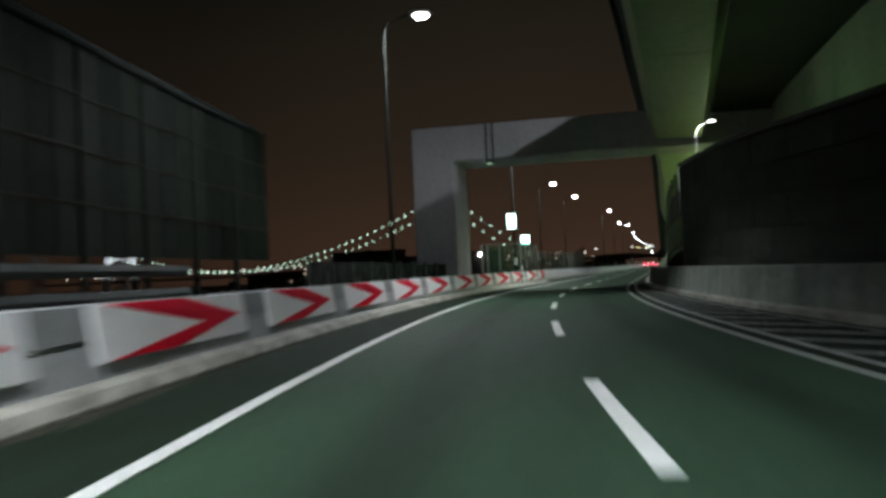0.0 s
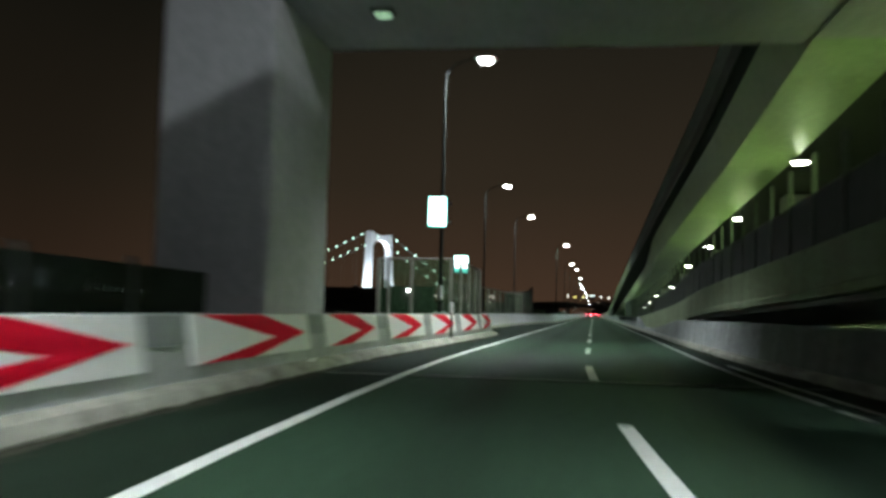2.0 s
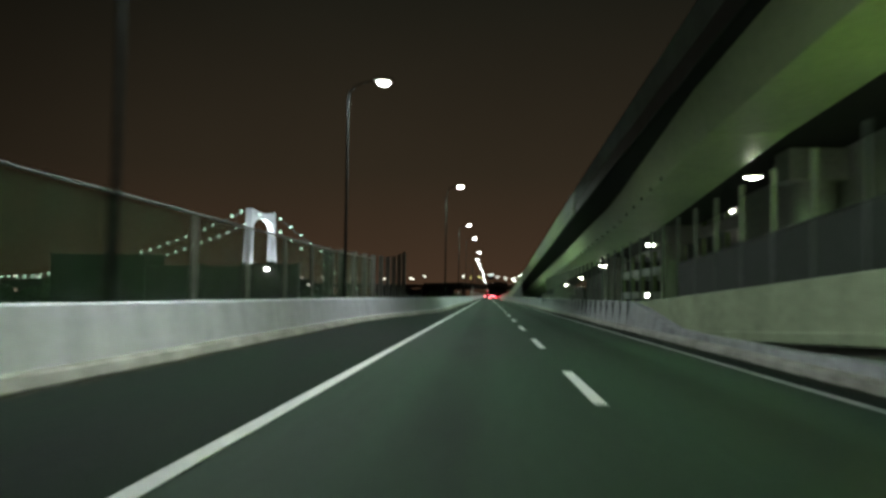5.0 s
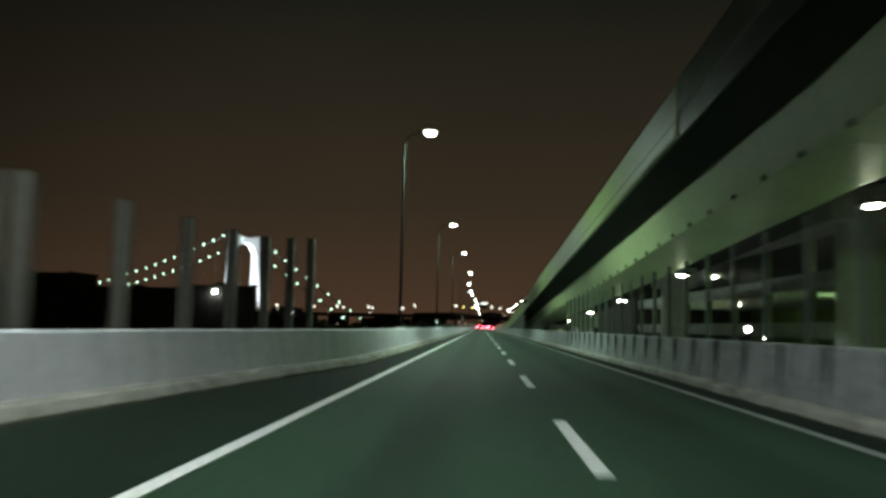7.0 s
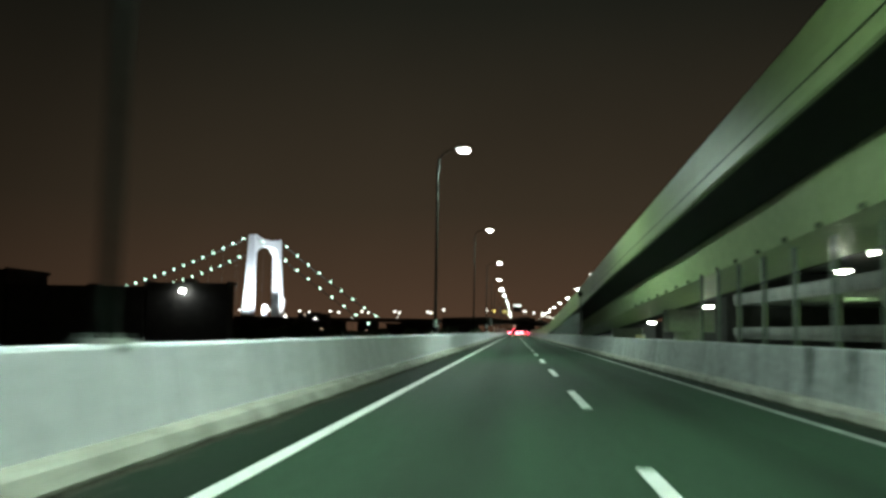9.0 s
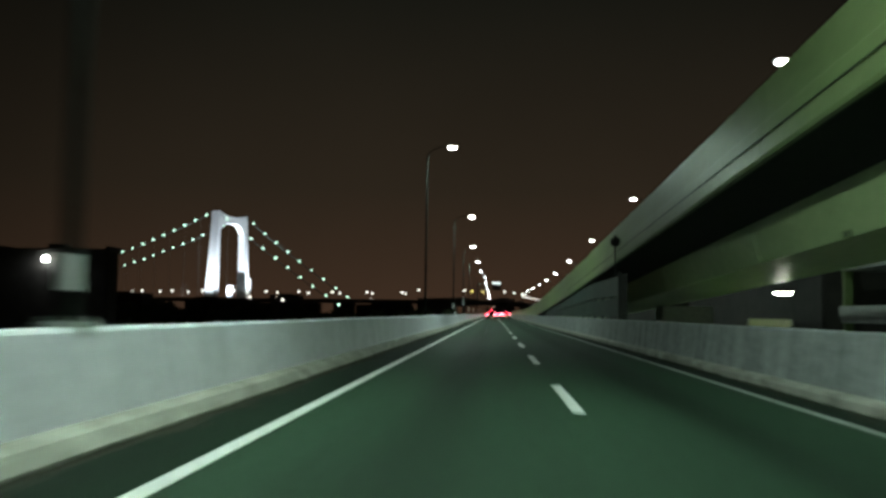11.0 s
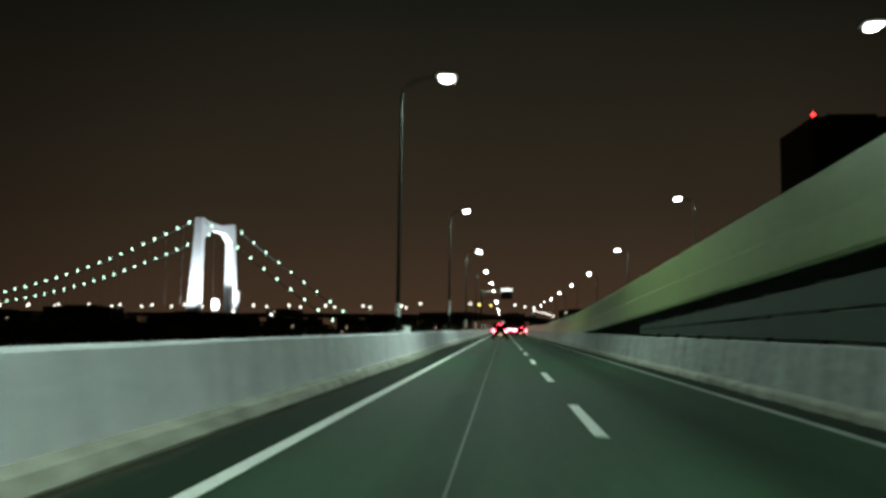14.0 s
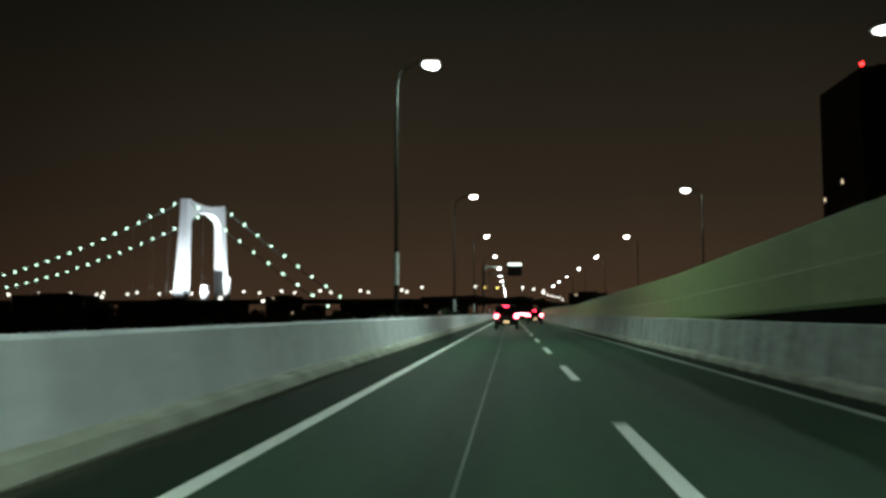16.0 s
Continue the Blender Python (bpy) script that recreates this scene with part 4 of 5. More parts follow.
# ---- left side before the portal: low dark fence, rail and tall lattice wall ----
low = thing("low_fence", at(26, -6.1, 0.0), "low dark mesh fence behind the parapet", "fence", kind="structure")
inv = low.matrix_basis.inverted()
s = 16.4
while s < 37.4:
    vs = []
    for o in (-6.12, -6.08):
        vs += [inv @ road(s + 0.04, o, 0.2), inv @ road(s + 2.36, o, 0.2), inv @ road(s + 2.36, o, 1.62), inv @ road(s + 0.04, o, 1.62)]
    link("mesh_panel", vs, [(0, 1, 2, 3), (7, 6, 5, 4), (0, 4, 5, 1), (1, 5, 6, 2), (2, 6, 7, 3), (3, 7, 4, 0)], FENCE_MESH, low)
    bm = bmesh.new()
    box(bm, -0.04, 0.04, -0.04, 0.04, -0.9, 1.72)
    ob = part("post", bm, DARK_STEEL, low)
    ob.matrix_basis = inv @ at(s, -6.1, 0.0)
    s += 2.4
sweep("ledge", lambda s: ((-6.9, -1.4), (kerb_left(s) - 0.70, -1.4), (kerb_left(s) - 0.70, -0.9), (-6.9, -0.9)), -30, 50, CONCRETE, left, 5)

rail = thing("guard_rail", at(0, -8.6, -0.2), "dark green steel guard rail on a side deck", "guard rail", kind="structure")
inv = rail.matrix_basis.inverted()
s = -24.0
while s < 14:
    for z in (0.98, 1.5):
        vs = []
        for o, h in ((-8.62, -0.13), (-8.56, 0.0), (-8.62, 0.13), (-8.66, 0.0)):
            vs += [inv @ road(s, o, z + h), inv @ road(s + 3.0, o, z + h)]
        link("beam", vs, [(0, 1, 3, 2), (2, 3, 5, 4), (4, 5, 7, 6), (6, 7, 1, 0), (0, 2, 4, 6), (7, 5, 3, 1)], FENCE_DARK, rail)
    bm = bmesh.new()
    box(bm, -0.06, 0.06, -0.06, 0.06, 0.0, 1.95)
    ob = part("post", bm, DARK_STEEL, rail)
    ob.matrix_basis = inv @ at(s, -8.72, -0.2)
    s += 3.0
sweep("side_deck", lambda s: ((-13.2, -1.2), (-7.2, -1.2), (-7.2, -0.2), (-13.2, -0.2)), -40, 30, CONCRETE, carriageway, 6)

lattice = thing("lattice_wall", at(28.5, -12.2, -0.2), "tall dark panel wall with a steel lattice frame", "wall", kind="structure")
inv = lattice.matrix_basis.inverted()
s = -31.0
while s < 28.4:
    top = 7.35 + 0.03 * (28 - s)
    for k in range(4):
        z0, z1 = 2.0 + (top - 2.0) * k / 4, 2.0 + (top - 2.0) * (k + 1) / 4
        for j in range(3):
            q0, q1 = s + 0.06 + 1.12 * j, s + 0.06 + 1.12 * j + 1.06
            vs = []
            for o in (-12.28, -12.22):
                vs += [inv @ road(q0, o, z0 + 0.05), inv @ road(q1, o, z0 + 0.05), inv @ road(q1, o, z1 - 0.05), inv @ road(q0, o, z1 - 0.05)]
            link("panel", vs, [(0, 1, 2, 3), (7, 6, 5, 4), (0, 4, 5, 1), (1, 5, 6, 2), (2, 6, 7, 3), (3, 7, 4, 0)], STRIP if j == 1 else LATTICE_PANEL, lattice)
        bm = bmesh.new()
        tube(bm, [inv @ road(s, -12.16, z1), inv @ road(s + 3.4, -12.16, z1)], 0.04, 0.04, 6)
        part("rail", bm, LATTICE_STEEL, lattice)
    bm = bmesh.new()
    box(bm, -0.08, 0.08, -0.08, 0.08, 0.0, top + 0.2)
    ob = part("post", bm, LATTICE_STEEL, lattice)
    ob.matrix_basis = inv @ at(s, -12.2, -0.2)
    s += 3.4
bm = bmesh.new()
q = -31.0
tube(bm, [inv @ road(q + 3.0 * i, -12.15, 7.42 + 0.03 * (28 - q - 3.0 * i)) for i in range(21)], 0.14, 0.14, 8)
part("cap_beam", bm, LATTICE_STEEL, lattice)


# ---- vehicles ----
def vehicle(s, off, paint, label, tall=1.0):
    root = thing("car", at(s, off, 0.0), label, "car", "cars ahead")
    w = 0.84
    h = 1.72 * tall
    side = [(-2.05, 0.32), (-2.12, 0.55), (-2.10, 0.95), (-1.98, 1.02), (-1.72, h - 0.10), (-1.55, h - 0.02), (-0.6, h), (0.55, h - 0.08), (1.15, 1.08), (1.95, 0.92), (2.12, 0.70), (2.10, 0.32)]
    bm = bmesh.new()
    a = [bm.verts.new((-w + (0.12 if z > 1.04 else 0), y, z)) for y, z in side]
    b = [bm.verts.new((w - (0.12 if z > 1.04 else 0), y, z)) for y, z in side]
    bm.faces.new(a)
    bm.faces.new(b[::-1])
    for i in range(len(side)):
        bm.faces.new((a[i], a[i - 1], b[i - 1], b[i]))
    bmesh.ops.recalc_face_normals(bm, faces=bm.faces)
    bmesh.ops.bevel(bm, geom=bm.edges[:], offset=0.04, segments=2, affect="EDGES")
    body = part("body", bm, paint, root)
    bm = bmesh.new()
    vs = [(-0.62, -2.005, 1.08), (0.62, -2.005, 1.08), (0.55, -1.79, h - 0.22), (-0.55, -1.79, h - 0.22)]
    lo = [bm.verts.new(v) for v in vs] + [bm.verts.new((x, y + 0.06, z)) for x, y, z in vs]
    for f in ((0, 1, 2, 3), (7, 6, 5, 4), (0, 4, 5, 1), (1, 5, 6, 2), (2, 6, 7, 3), (3, 7, 4, 0)):
        bm.faces.new([lo[i] for i in f])
    part("rear_window", bm, GLASS, root)
    bm = bmesh.new()
    box(bm, -w - 0.01, w + 0.01, -2.24, -2.02, 0.36, 0.62, 0.05)
    part("bumper", bm, paint, root)
    for sx in (-1, 1):
        bm = bmesh.new()
        box(bm, sx * 0.70 - 0.12, sx * 0.70 + 0.12, -2.155, -2.06, 0.80, 1.10, 0.03)
        tl = part("tail_light", bm, TAIL, root, "glowing red tail light")
        bm = bmesh.new()
        box(bm, sx * 0.70 - 0.07, sx * 0.70 + 0.07, -2.175, -2.157, 0.87, 1.02, 0.005)
        part("bulb", bm, TAIL_HOT, tl)
        bm = bmesh.new()
        box(bm, sx * 0.72 - 0.02, sx * 0.72 + 0.20, 0.85, 1.0, 1.08, 1.22, 0.03)
        part("mirror", bm, paint, root)
    bm = bmesh.new()
    box(bm, -0.17, 0.17, -2.262, -2.245, 0.44, 0.60)
    pl = part("number_plate", bm, PLATE_LIT, root, "lit yellowish plate")
    bm = bmesh.new()
    box(bm, -0.11, 0.11, -2.268, -2.2635, 0.47, 0.53)
    part("plate_bar", bm, DARK_STEEL, pl)
    bm = bmesh.new()
    box(bm, -0.2, 0.2, -1.80, -1.74, h - 0.15, h - 0.11)
    part("brake_light", bm, TAIL, root)
    for sx in (-1, 1):
        for y in (-1.32, 1.35):
            bm = bmesh.new()
            tube(bm, [(sx * 0.66, y, 0.31), (sx * 0.85, y, 0.31)], 0.31, 0.31, 20)
            wh = part("wheel", bm, RUBBER, root)
            bm = bmesh.new()
            tube(bm, [(sx * 0.851, y, 0.31), (sx * 0.862, y, 0.31)], 0.19, 0.19, 16)
            part("rim", bm, GALV, wh)
    return root


vehicle(319.5, -1.41, CAR_PAINT, "dark boxy car with glowing red tail lights", 1.04)
vehicle(352.0, 1.55, CAR_PAINT, "dark car with red tail lights in the next lane", 0.92)
vehicle(374.0, 1.6, CAR_SILVER, "silver car with red tail lights in the next lane", 0.9)
vehicle(402.0, 1.55, CAR_PAINT, "dark car with red tail lights in the next lane", 0.95)
vehicle(430.0, -1.6, CAR_SILVER, "silver car with red tail lights far ahead", 0.95)
for s, o in ((424, 1.6), (448, 1.55), (476, -1.5), (472, 1.6), (497, 1.5), (528, 1.6), (540, -1.5)):
    vehicle(s, o, CAR_PAINT, "dark car with red tail lights far ahead", 0.95)

# ---- overhead sign gantry far ahead ----
root = thing("sign_gantry", at(393, -5.4, 0), "steel gantry with a dark overhead sign and lit top", "gantry")
bm = bmesh.new()
tube(bm, [(0, 0, 0.3), (0, 0, 8.7)], 0.16, 0.14, 10)
part("post", bm, DARK_STEEL, root)
bm = bmesh.new()
tube(bm, [(0, 0, 8.5), (6.3, 0, 8.5)], 0.09, 0.08, 8)
tube(bm, [(0, 0, 7.5), (6.3, 0, 7.5)], 0.09, 0.08, 8)
part("arm", bm, DARK_STEEL, root)
bm = bmesh.new()
box(bm, 3.95, 6.1, -0.28, -0.14, 7.1, 8.72, 0.02)
part("sign_panel", bm, DARK_STEEL, root)
bm = bmesh.new()
box(bm, 3.95, 6.1, -0.5, -0.2, 8.74, 9.06, 0.02)
part("light_bar", bm, glow_mat("gantry_light", (0.9, 1.0, 0.9), 2.5), root, "glowing light bar")

# ---- suspension bridge across the water ----
P1 = Vector((-186.5, 764.0, 0))
AX = Vector((-0.9732, 0.2299, 0))
NX = Vector((0.2299, 0.9732, 0))
SPAN = 504.0
FAR = 420.0
TOP = 68.2
HALF = 18.1
bridge = thing("suspension_bridge", Matrix.Translation(P1), "white floodlit suspension bridge with strings of cable lights", "bridge")


def tower(base, parent, crown):
    h = crown + 9.0
    legs = bmesh.new()
    for sg in (-1, 1):
        ring = []
        for z, w, d, off in ((0, 3.0, 4.5, HALF + 4.5), (h * 0.35, 2.6, 3.5, HALF + 2.6), (h * 0.8, 2.1, 2.7, HALF + 0.6), (h, 2.0, 2.5, HALF)):
            c = base + NX * (sg * off) + Vector((0, 0, z - 9.0))
            ring.append([legs.verts.new(c + NX * (a * w) + AX * (b * d)) for a, b in ((-1, -1), (1, -1), (1, 1), (-1, 1))])
        for a, b in zip(ring, ring[1:]):
            for k in range(4):
                legs.faces.new((a[k], a[(k + 1) % 4], b[(k + 1) % 4], b[k]))
        legs.faces.new(ring[-1])
    tw = part("tower", legs, BRIDGE_WHITE, parent, "white floodlit tower")
    top = bmesh.new()
    n = 14
    lo, hi = [], []
    for i in range(n + 1):
        u = -1 + 2 * i / n
        x = u * HALF
        lo.append((x, crown - 0.1 * crown - 0.13 * crown * abs(u) ** 3.2))
        hi.append((x, crown - 0.2 - 0.03 * crown * (1 - u * u)))
    rows = []
    for x, z in lo + hi[::-1]:
        rows.append([top.verts.new(base + NX * x + AX * (sg * 2.5) + Vector((0, 0, z))) for sg in (-1, 1)])
    k = len(rows)
    top.faces.new([r[0] for r in rows])
    top.faces.new([r[1] for r in rows][::-1])
    for i in range(k):
        top.faces.new((rows[i][0], rows[i - 1][0], rows[i - 1][1], rows[i][1]))
    part("portal_beam", top, BRIDGE_WHITE, tw)
    mid_b = bmesh.new()
    m = Matrix((NX.to_4d(), AX.to_4d(), (0, 0, 1, 0), (0, 0, 0, 1))).transposed()
    m.translation = base
    m[3][0] = m[3][1] = m[3][2] = 0
    m[3][3] = 1
    box(mid_b, -HALF, HALF, -3, 3, 6, 9.5, 0, m)
    part("deck_beam", mid_b, BRIDGE_WHITE, tw)


tower(Vector((0, 0, 0)), bridge, TOP)
tower(AX * FAR, bridge, 36.0)


def cable_z(d):
    """Height of the main cable d metres from the near tower, along the span."""
    if d >= 0:
        return 11.5 + (TOP - 11.5) * (2 * d / SPAN - 1) ** 2
    return TOP + d * 0.768 + 0.0008 * d * d


for sg in (-1, 1):
    o = NX * (sg * HALF)
    bm = bmesh.new()
    tube(bm, [AX * d + o + Vector((0, 0, cable_z(d))) for d in [-96 + 12 * i for i in range(9)]] + [AX * (FAR * i / 48) + o + Vector((0, 0, cable_z(FAR * i / 48))) for i in range(1, 49)], 0.3, 0.3, 5)
    part("main_cable", bm, GREY_POST, bridge, "steel main cable")
    bm = bmesh.new()
    ds = [-92 + 9.3 * i for i in range(10)] + [8.0 + 8.28 * i for i in range(50)]
    for d in ds:
        bmesh.ops.create_icosphere(bm, subdivisions=1, radius=0.68, matrix=Matrix.Translation(AX * d + o + Vector((0, 0, cable_z(d) + 0.9))))
    tagged(part("cable_lights", bm, BULB, bridge, "string of pale green lights"), kind="stuff")
    bm = bmesh.new()
    for i in range(34):
        d = 12 + 12 * i
        tube(bm, [AX * d + o + Vector((0, 0, 9.0)), AX * d + o + Vector((0, 0, cable_z(d)))], 0.06, 0.06, 3)
    tagged(part("hanger_ropes", bm, GREY_POST, bridge, "thin vertical hangers"), kind="stuff")
bm = bmesh.new()
m = Matrix.Identity(4)
for k, v in enumerate((NX, AX, Vector((0, 0, 1)))):
    for j in range(3):
        m[j][k] = v[j]
box(bm, -HALF - 0.5, HALF + 0.5, -140, FAR + 120, 6.6, 9.0, 0, m)
part("deck", bm, CITY, bridge, "dark road deck")
bm = bmesh.new()
for i in range(27):
    d = -130 + 24 * i
    for sg in (-1, 1):
        bmesh.ops.create_icosphere(bm, subdivisions=1, radius=0.75, matrix=Matrix.Translation(AX * (d + sg * 5) + NX * (sg * (HALF - 0.5)) + Vector((0, 0, 13.5))))
tagged(part("deck_lights", bm, BULB_WHITE, bridge, "row of pale deck lights"), kind="stuff")
for k, (a, h) in enumerate(((3, 24), (27, 30))):
    bm = bmesh.new()
    p = NX * a
    box(bm, p.x - 2.0, p.x + 2.0, p.y - 2.0, p.y + 2.0, -9, h - 6, 0.2)
    part("floodlit_pier", bm, BRIDGE_WHITE, bridge, "white floodlit pier")
for b, e in ((Vector((0, 0, 0)), 1.0), (AX * FAR, 0.45)):
    for sg in (-1, 1):
        for along, back in ((-26, 0), (26, 0), (0, -30)):
            p = P1 + b + NX * (sg * HALF + back) + AX * along + Vector((0, 0, 10))
            tgt = P1 + b + NX * (sg * HALF) + Vector((0, 0, 42))
            fl = spot("bridge_floodlight", look(p, tgt), FLOOD_WATTS * e, (0.86, 0.95, 1.0), 90, 0.6, 0.6)
            fl.parent = bridge
            fl.matrix_parent_inverse = bridge.matrix_basis.inverted()

# approach road of the bridge, with its lamps
ap = thing("approach_viaduct", Matrix.Translation((-50, 732, 0)), "far dark approach viaduct with a row of lamps", "viaduct")
pts = [Vector((0, 0, 8)), Vector((30, -8, 8)), Vector((56, 14, 8)), Vector((70, 80, 8)), Vector((74, 180, 8)), Vector((95, 330, 8)), Vector((185, 520, 8))]
bm = bmesh.new()
tube(bm, pts, 3.0, 3.0, 4)
part("deck", bm, CITY, ap)
bm, poles = bmesh.new(), bmesh.new()
for a, b in zip(pts, pts[1:]):
    n = max(1, int((b - a).length / 26))
    for i in range(n):
        p = a + (b - a) * i / n
        bmesh.ops.create_icosphere(bm, subdivisions=1, radius=0.72, matrix=Matrix.Translation(p + Vector((0, 0, 7.5))))
        tube(poles, [p, p + Vector((0, 0, 7))], 0.1, 0.1, 4)
tagged(part("lamp_poles", poles, DARK_STEEL, ap, "far lamp poles"), kind="stuff")
tagged(part("lamps", bm, BULB_WHITE, ap, "far lamps"), kind="stuff")
for a in pts:
    bm = bmesh.new()
    tube(bm, [a - Vector((0, 0, 17)), a], 1.2, 1.2, 8)
    part("column", bm, CITY, ap)


# ---- far city ----
def building(x, y, w, d, top, label, lit, seed, beacon=False):
    rnd = random.Random(seed)
    root = thing("building", Matrix.Translation((x, y, -9.0)), label, "building")
    h = top + 9.0
    bm = bmesh.new()
    box(bm, -w / 2, w / 2, -d / 2, d / 2, 0, h, 0.15)
    box(bm, -w / 4, w / 4, -d / 4, d / 4, h, h + min(3.0, h * 0.05))
    part("body", bm, CITY, root)
    fl = max(2, int(h / 3.6))
    nx = max(2, int(w / 3.4))
    bm, bm2 = bmesh.new(), bmesh.new()
    for i in range(fl):
        for j in range(nx):
            z, q = 1.4 + i * h / fl, -w / 2 + (j + 0.5) * w / nx
            tgt = bm if rnd.random() < lit else bm2
            box(tgt, q - 0.9, q + 0.9, -d / 2 - 0.05, -d / 2 + 0.05, z, z + 1.5)
            tgt = bm if rnd.random() < lit else bm2
            if w > 14:
                r = -d / 2 + (j + 0.5) * d / nx
                box(tgt, -w / 2 - 0.05, -w / 2 + 0.05, r - 0.8, r + 0.8, z, z + 1.5)
    if len(bm.verts):
        tagged(part("lit_glazing", bm, WIN_DIM, root, "few lit windows"), kind="stuff")
    else:
        bm.free()
    tagged(part("glazing", bm2, PANES, root, "dark windows"), kind="stuff")
    if beacon:
        for q in (-w / 2 + 0.6, w / 2 - 0.6):
            bm = bmesh.new()
            bmesh.ops.create_icosphere(bm, subdivisions=1, radius=0.75, matrix=Matrix.Translation((q, -d / 2 + 0.6, h + 0.9)))
            tube(bm, [(q, -d / 2 + 0.6, h - 0.1), (q, -d / 2 + 0.6, h + 0.5)], 0.15, 0.15, 6)
            part("beacon", bm, RED_LAMP, root, "red obstruction light")
    return root


building(118.5, 530, 33, 34, 73.5, "dark high-rise with red obstruction lights on top", 0.008, 3, True)
rnd = random.Random(11)
for i in range(16):
    a = radians(rnd.uniform(-16, 33))
    r = rnd.uniform(900, 1900)
    building(-math.sin(a) * r, math.cos(a) * r + 100, rnd.uniform(18, 50), rnd.uniform(14, 30), rnd.uniform(5, 17) + 0.004 * r, "far dark city block with a few lit windows", 0.035, i)
for x, y, w, t in ((-210, 640, 34, 9.5), (-180, 700, 22, 8), (-120, 560, 40, 4.5), (-250, 560, 60, 7), (-60, 640, 30, 5), (-330, 760, 60, 9)):
    building(x, y, w, 16, t, "low dark waterfront shed with a few lights", 0.02, int(w))


def warehouse(x, y, w, d, top, label, doors):
    """Blind dark shed: body, roof coping, a vent on the roof, roller doors on the road side."""
    root = thing("warehouse", Matrix.Translation((x, y, -9.0)), label, "building")
    h = top + 9.0
    bm = bmesh.new()
    box(bm, -w / 2, w / 2, -d / 2, d / 2, 0, h, 0.12)
    part("body", bm, CITY, root)
    for q in (-1, 1):
        bm = bmesh.new()
        box(bm, q * w / 2 - 0.25, q * w / 2 + 0.25, -d / 2 - 0.25, d / 2 + 0.25, h - 0.3, h + 0.25, 0.05)
        part("roof_coping", bm, DARK_STEEL, root)
    bm = bmesh.new()
    box(bm, -0.9, 0.9, -0.9, 0.9, h - 0.1, h + 0.55, 0.08)
    part("roof_vent", bm, DARK_STEEL, root)
    for k in range(doors):
        q = (k + 0.5) * w / doors - w / 2
        bm = bmesh.new()
        for j in range(14):
            box(bm, q - 1.8, q + 1.8, -d / 2 - 0.06, -d / 2 + 0.02, 0.3 * j + 0.02, 0.3 * j + 0.29)
        part("roller_door", bm, DARK_STEEL, root, "dark ribbed roller door")
    return root


warehouse(34, 249, 26, 40, 8.5, "dark warehouse beside the viaduct", 4)
warehouse(34, 350, 26, 150, 3.2, "long low dark warehouse beside the viaduct", 4)
depot = warehouse(-50.7, 265.4, 12.8, 2.8, 7.8, "dark blocky depot on the shore with one white wall lamp", 2)
warehouse(-68.3, 270, 22, 12, 7.2, "low dark shed on the shore beside the depot", 3)
warehouse(-90.6, 270, 22, 12, 9.6, "tall dark shed on the shore", 3)
bm = bmesh.new()
box(bm, -0.75, -0.45, -1.7, -1.4, 15.6, 15.8, 0.03)
lamp_box = part("wall_lamp", bm, DARK_STEEL, depot)
bm = bmesh.new()
bmesh.ops.create_icosphere(bm, subdivisions=2, radius=1.0, matrix=Matrix.Translation((-0.6, -1.78, 15.55)) @ Matrix.Diagonal((0.45, 0.2, 0.35, 1)))
part("lens", bm, LENS, lamp_box, "glowing white lens")
lo = spot("wall_lamp_light", pose(-0.6, -2.4, 15.5, 35, 0, 0), 120, STREET_WHITE, 170, 0.3, 0.3)
lo.parent = depot


def light_row(name, pts, mat, r, label):
    bm, masts = bmesh.new(), bmesh.new()
    c = sum((Vector(p) for p in pts), Vector()) / len(pts)
    for p in pts:
        bmesh.ops.create_icosphere(bm, subdivisions=1, radius=r, matrix=Matrix.Translation(Vector(p) - c))
        tube(masts, [Vector(p) - c, Vector((p[0], p[1], -9.0)) - c], 0.12, 0.12, 4)
    ob = tagged(part(name, masts, DARK_STEEL), label, "lights", kind="stuff")
    ob.location = c
    tagged(part("bulbs", bm, mat, ob, "glowing bulbs"), kind="stuff")


light_row("waterfront_lamps", [(-math.sin(radians(a)) * r, 150 + math.cos(radians(a)) * r, z) for a, r, z in
                               ((31, 620, 9), (28.5, 640, 10), (26, 700, 10), (24.5, 600, 9), (22, 650, 11), (15.5, 560, 9), (13.5, 600, 8), (11, 640, 9), (9.5, 700, 9),
                                (8, 680, 10), (6.5, 760, 10), (5, 800, 11), (3.5, 900, 12), (2.5, 980, 14), (-1.5, 900, 13), (-3, 1000, 15), (-5, 960, 13))],
          BULB_WHITE, 0.9, "scattered far waterfront lamps on thin masts")
light_row("yellow_lamp", [(-14, 690, 14), (-8, 720, 14.5)], BULB_YELLOW, 0.6, "far yellow lamps on masts")


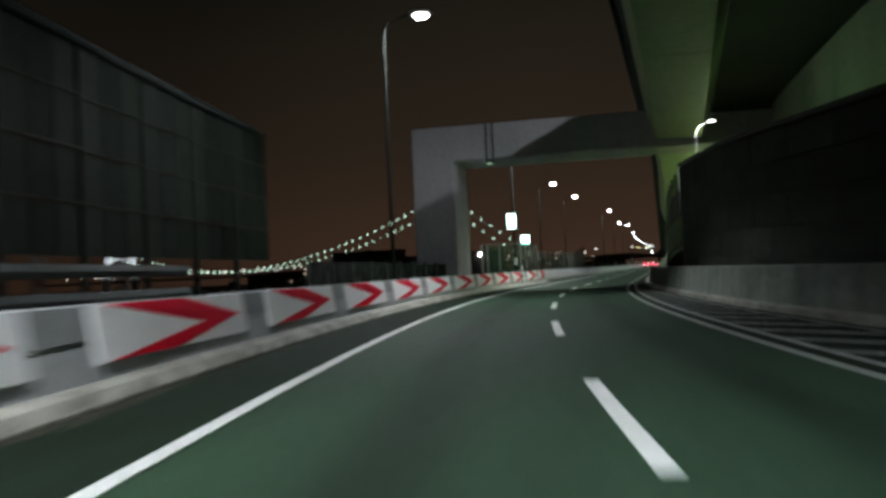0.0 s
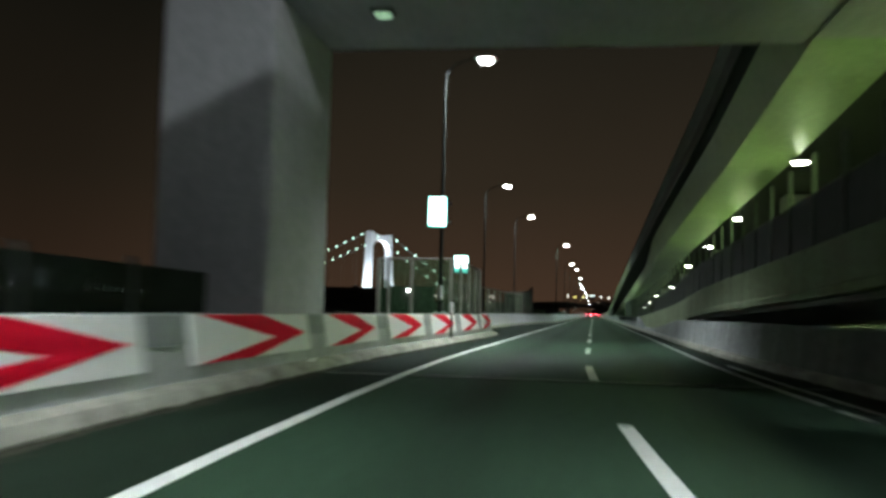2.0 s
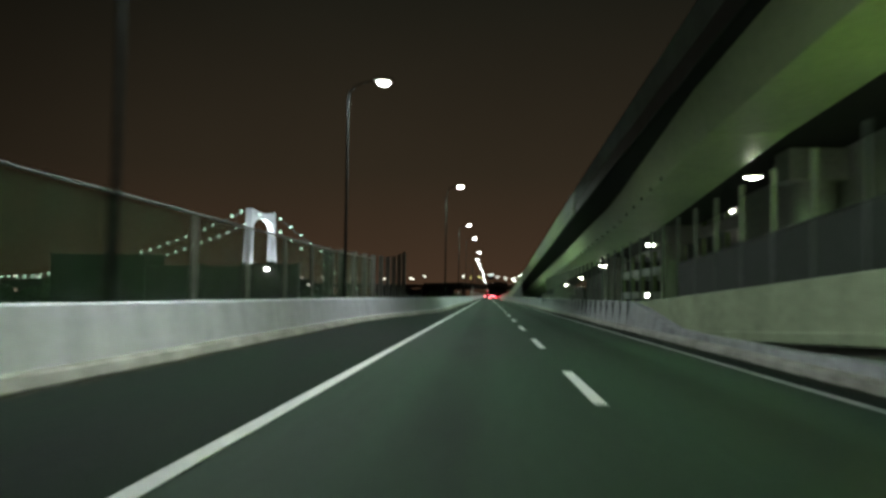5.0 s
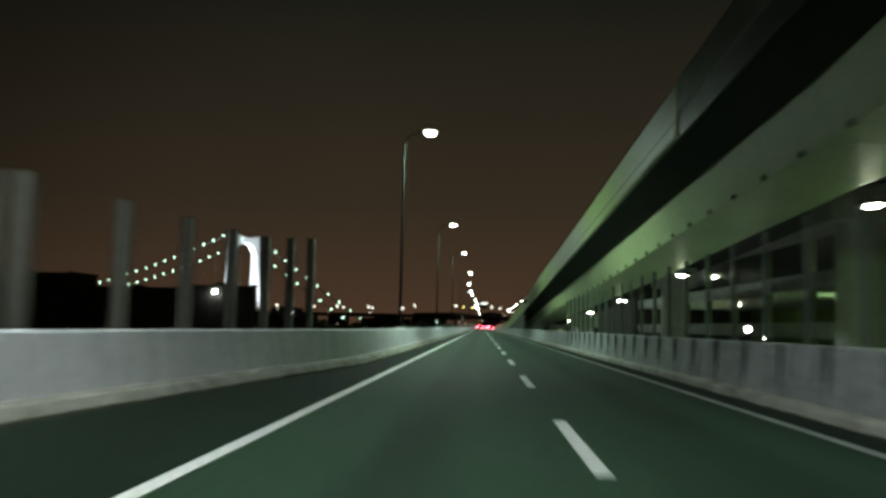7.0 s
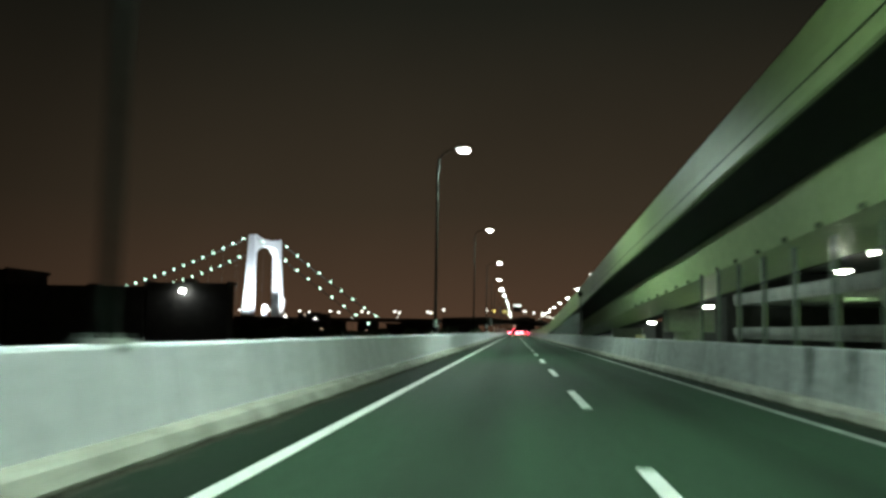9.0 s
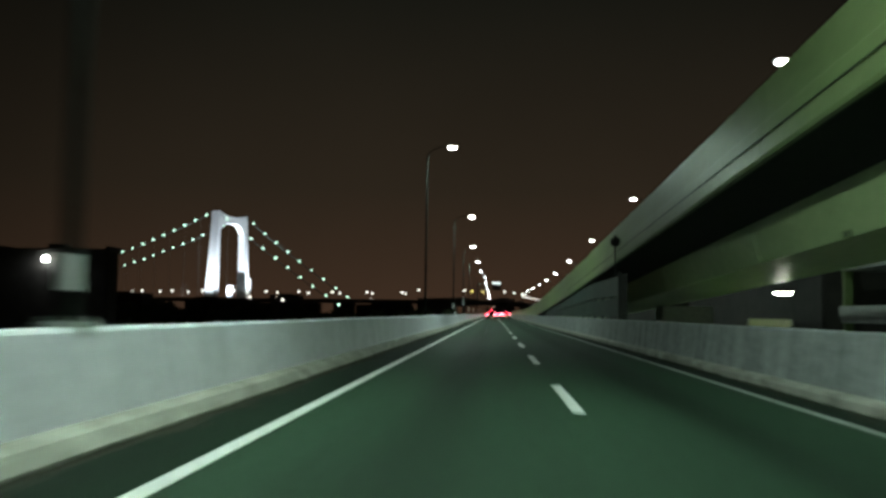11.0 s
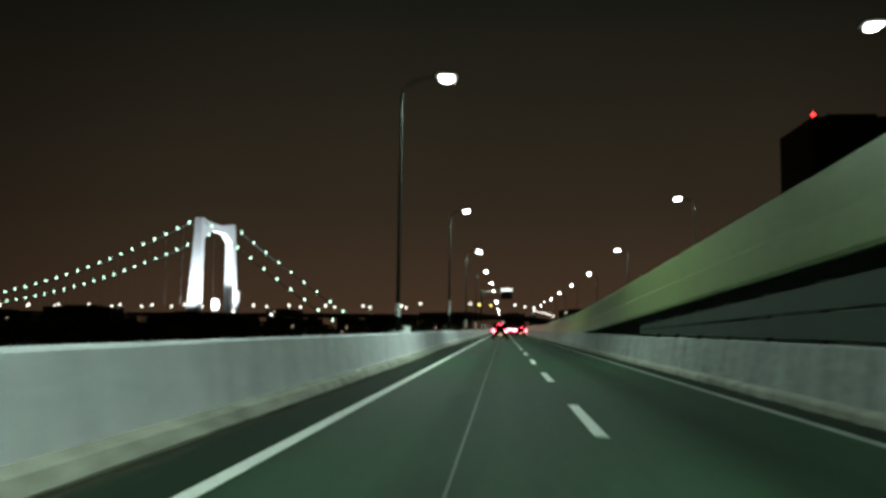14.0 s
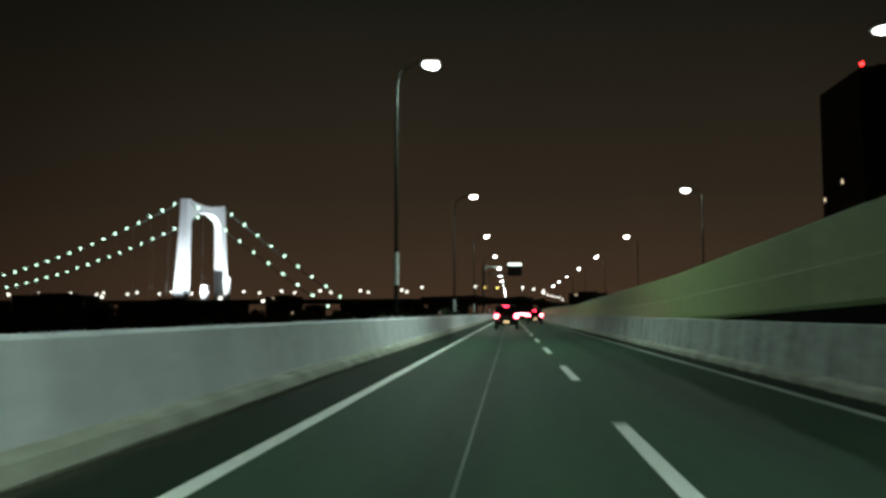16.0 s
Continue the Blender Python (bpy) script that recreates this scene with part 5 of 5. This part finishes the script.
# ---- lit structure on the right, under and beyond the viaduct ----
def car_park(x0, s0, s1, floors):
    root = thing("parking_structure", Matrix.Translation((x0, s0, -9.0)), "open concrete parking deck with greenish lit floors", "building")
    ln = s1 - s0
    for k in range(floors):
        z = 3.3 * k
        bm = bmesh.new()
        box(bm, 0, 16, 0, ln, z, z + 0.35)
        part("floor_slab", bm, CONCRETE, root)
        bm = bmesh.new()
        box(bm, -0.12, 0.02, 0, ln, z + 0.354, z + 1.05)
        part("spandrel", bm, CONCRETE, root)
        bm = bmesh.new()
        for j in range(int(ln / 9)):
            if (j * 7 + k * 3) % 5 < 1:
                box(bm, 4.0, 4.2, 9 * j + 2, 9 * j + 3.6, z + 3.05, z + 3.15)
        part("tube_lights", bm, LENS_UNDER, root, "glowing tube lights")
    bm = bmesh.new()
    box(bm, 0, 16, 0, ln, 3.3 * floors, 3.3 * floors + 0.4)
    part("roof_slab", bm, CONCRETE, root)
    bm = bmesh.new()
    box(bm, 15.6, 16, 0, ln, 0.36, 3.3 * floors)
    part("back_wall", bm, FASCIA, root)
    for j in range(int(ln / 9) + 1):
        bm = bmesh.new()
        box(bm, 0.3, 0.8, 9 * j, 9 * j + 0.5, 0.36, 3.3 * floors - 0.01, 0.03)
        part("column", bm, FASCIA, root)
    for k in (1, 2, 3):
        for j in range(3):
            la = bpy.data.lights.new("deck_light", "POINT")
            la.energy, la.color, la.shadow_soft_size = 110, (0.62, 1.0, 0.42), 0.5
            lo = new("deck_light", la)
            lo.parent = root
            lo.location = (5, ln * (j + 0.5) / 3, 3.3 * k + 2.7)


car_park(21.0, 118.0, 226.0, 6)
root = thing("site_lamp", at(150, 13.2, -9.0), "bright white lamp on a mast beyond the parapet", "lamp")
bm = bmesh.new()
tube(bm, [(0, 0, 0), (0, 0, 10.2)], 0.08, 0.06, 8)
part("mast", bm, DARK_STEEL, root)
bm = bmesh.new()
bmesh.ops.create_icosphere(bm, subdivisions=2, radius=0.16, matrix=Matrix.Translation((0, 0, 10.35)))
part("bulb", bm, LENS, root)

# ---- trees on the left shore ----
def tree(x, y, h, seed):
    r = random.Random(seed)
    root = thing("tree", Matrix.Translation((x, y, -9.0)), "dark leafy tree on the shore at night", "tree", "shore trees")
    bm = bmesh.new()
    tube(bm, [(0, 0, 0), (0.1, 0.05, h * 0.35), (0.0, 0.1, h * 0.75)], 0.32, 0.08, 8)
    for k in range(6):
        a = k * 1.05 + r.random()
        tube(bm, [(0, 0, h * (0.3 + 0.06 * k)), (math.cos(a) * h * 0.2, math.sin(a) * h * 0.2, h * (0.48 + 0.06 * k))], 0.11, 0.03, 5)
    part("trunk", bm, BARK, root)
    vs, fs = [], []
    for k in range(900):
        a, b, c = r.uniform(0, 6.283), r.uniform(-1, 1), r.random() ** 0.45
        lob = 0.72 + 0.28 * math.sin(3 * a + seed) * math.cos(2.2 * b + seed)
        q = Vector((math.cos(a) * math.sqrt(1 - b * b) * h * 0.34 * c * lob, math.sin(a) * math.sqrt(1 - b * b) * h * 0.34 * c * lob, h * 0.62 + b * h * 0.38 * c * lob))
        u = Vector((r.gauss(0, 1), r.gauss(0, 1), r.gauss(0, 1))).normalized() * h * 0.035
        v = u.orthogonal().normalized() * h * 0.028
        i = len(vs)
        vs += [q - u - v, q + u - v, q + u + v, q - u + v]
        fs.append((i, i + 1, i + 2, i + 3))
    link("crown", vs, fs, LEAF, root)
    return root


first = [tree(-150, 560, 14.0, 1), tree(-172, 600, 16, 2), tree(-185, 545, 13, 3)]
rnd = random.Random(5)
for i in range(70):
    y = rnd.uniform(150, 640)
    x = -32 - rnd.random() ** 0.7 * (0.34 * y + 60)
    size = 1 - (rnd.uniform(0, 2.5) + (4.0 if y < 240 else 5.0 if y < 400 else 1.5)) / 14.5
    copy_thing(first[i % 3], Matrix.Translation((x, y, -9.0)) @ pose(0, 0, 0, 0, 0, rnd.uniform(0, 360)) @ Matrix.Scale(size, 4))

for x, y, h in ((-96, 310, 15), (-106, 322, 16), (-88, 335, 14), (-118, 318, 16), (-130, 330, 16), (-82, 300, 13), (-142, 345, 16)):
    copy_thing(first[0], Matrix.Translation((x, y, -9.0)) @ Matrix.Scale(h / 14.0, 4))

# low tree belt along the water
rnd = random.Random(8)
for i in range(34):
    x = -150 + 4.1 * i + rnd.uniform(-2, 2)
    copy_thing(first[(i * 2 + 1) % 3], Matrix.Translation((x, 455 + rnd.uniform(-25, 25), -9.0)) @ pose(0, 0, 0, 0, 0, rnd.uniform(0, 360)) @ Matrix.Scale(rnd.uniform(0.72, 0.86), 4))

# ---- dead leaves and grit swept against the kerbs ----
LITTER = rough_mat("leaf_litter", (0.012, 0.013, 0.008), (0.05, 0.048, 0.03), 0.95, 8, 60, 0.2)


def litter(side, s0, s1, density, seed):
    r = random.Random(seed)
    vs, fs = [], []
    for k in range(int((s1 - s0) * density)):
        s = r.uniform(s0, s1)
        clump = 0.5 + 0.5 * math.sin(s * 2.1 + math.sin(s * 0.7) * 2)
        d = abs(r.gauss(0, 0.05 + 0.09 * clump))
        e = kerb_left(s) + 0.03 + d if side < 0 else kerb_right(s) - 0.02 - d
        c = road(s, e, 0.0)
        w = r.uniform(0.012, 0.045)
        h = r.uniform(0.006, 0.03) * (1.5 if d < 0.08 else 0.7)
        a = r.uniform(0, 6.28)
        i = len(vs)
        for q in range(3):
            vs.append(c + Vector((math.cos(a + 2.1 * q) * w, math.sin(a + 2.1 * q) * w * 1.6, 0.0)))
        vs.append(c + Vector((r.uniform(-0.4, 0.4) * w, r.uniform(-0.4, 0.4) * w, h)))
        fs += [(i, i + 1, i + 3), (i + 1, i + 2, i + 3), (i + 2, i, i + 3)]
    tagged(link("leaf_litter", vs, fs, LITTER), "dark dead leaves and grit along the kerb", "litter", kind="stuff")


litter(-1, -4, 320, 80, 21)
litter(1, -4, 320, 30, 22)

# reflector plates on the kerb and cat's eyes
for i in range(7):
    s = 40 + 40.0 * i
    bm = bmesh.new()
    box(bm, -0.05, 0.05, -0.11, 0.11, 0.0, 0.02, 0.006)
    box(bm, 0.02, 0.05, -0.10, 0.10, 0.02, 0.05, 0.005)
    o = tagged(part("kerb_reflector", bm, BOARD_WHITE), "small white reflector plate on the kerb", "reflector", "kerb reflectors")
    o.matrix_basis = at(s, kerb_left(s) - 0.17, 0.175)
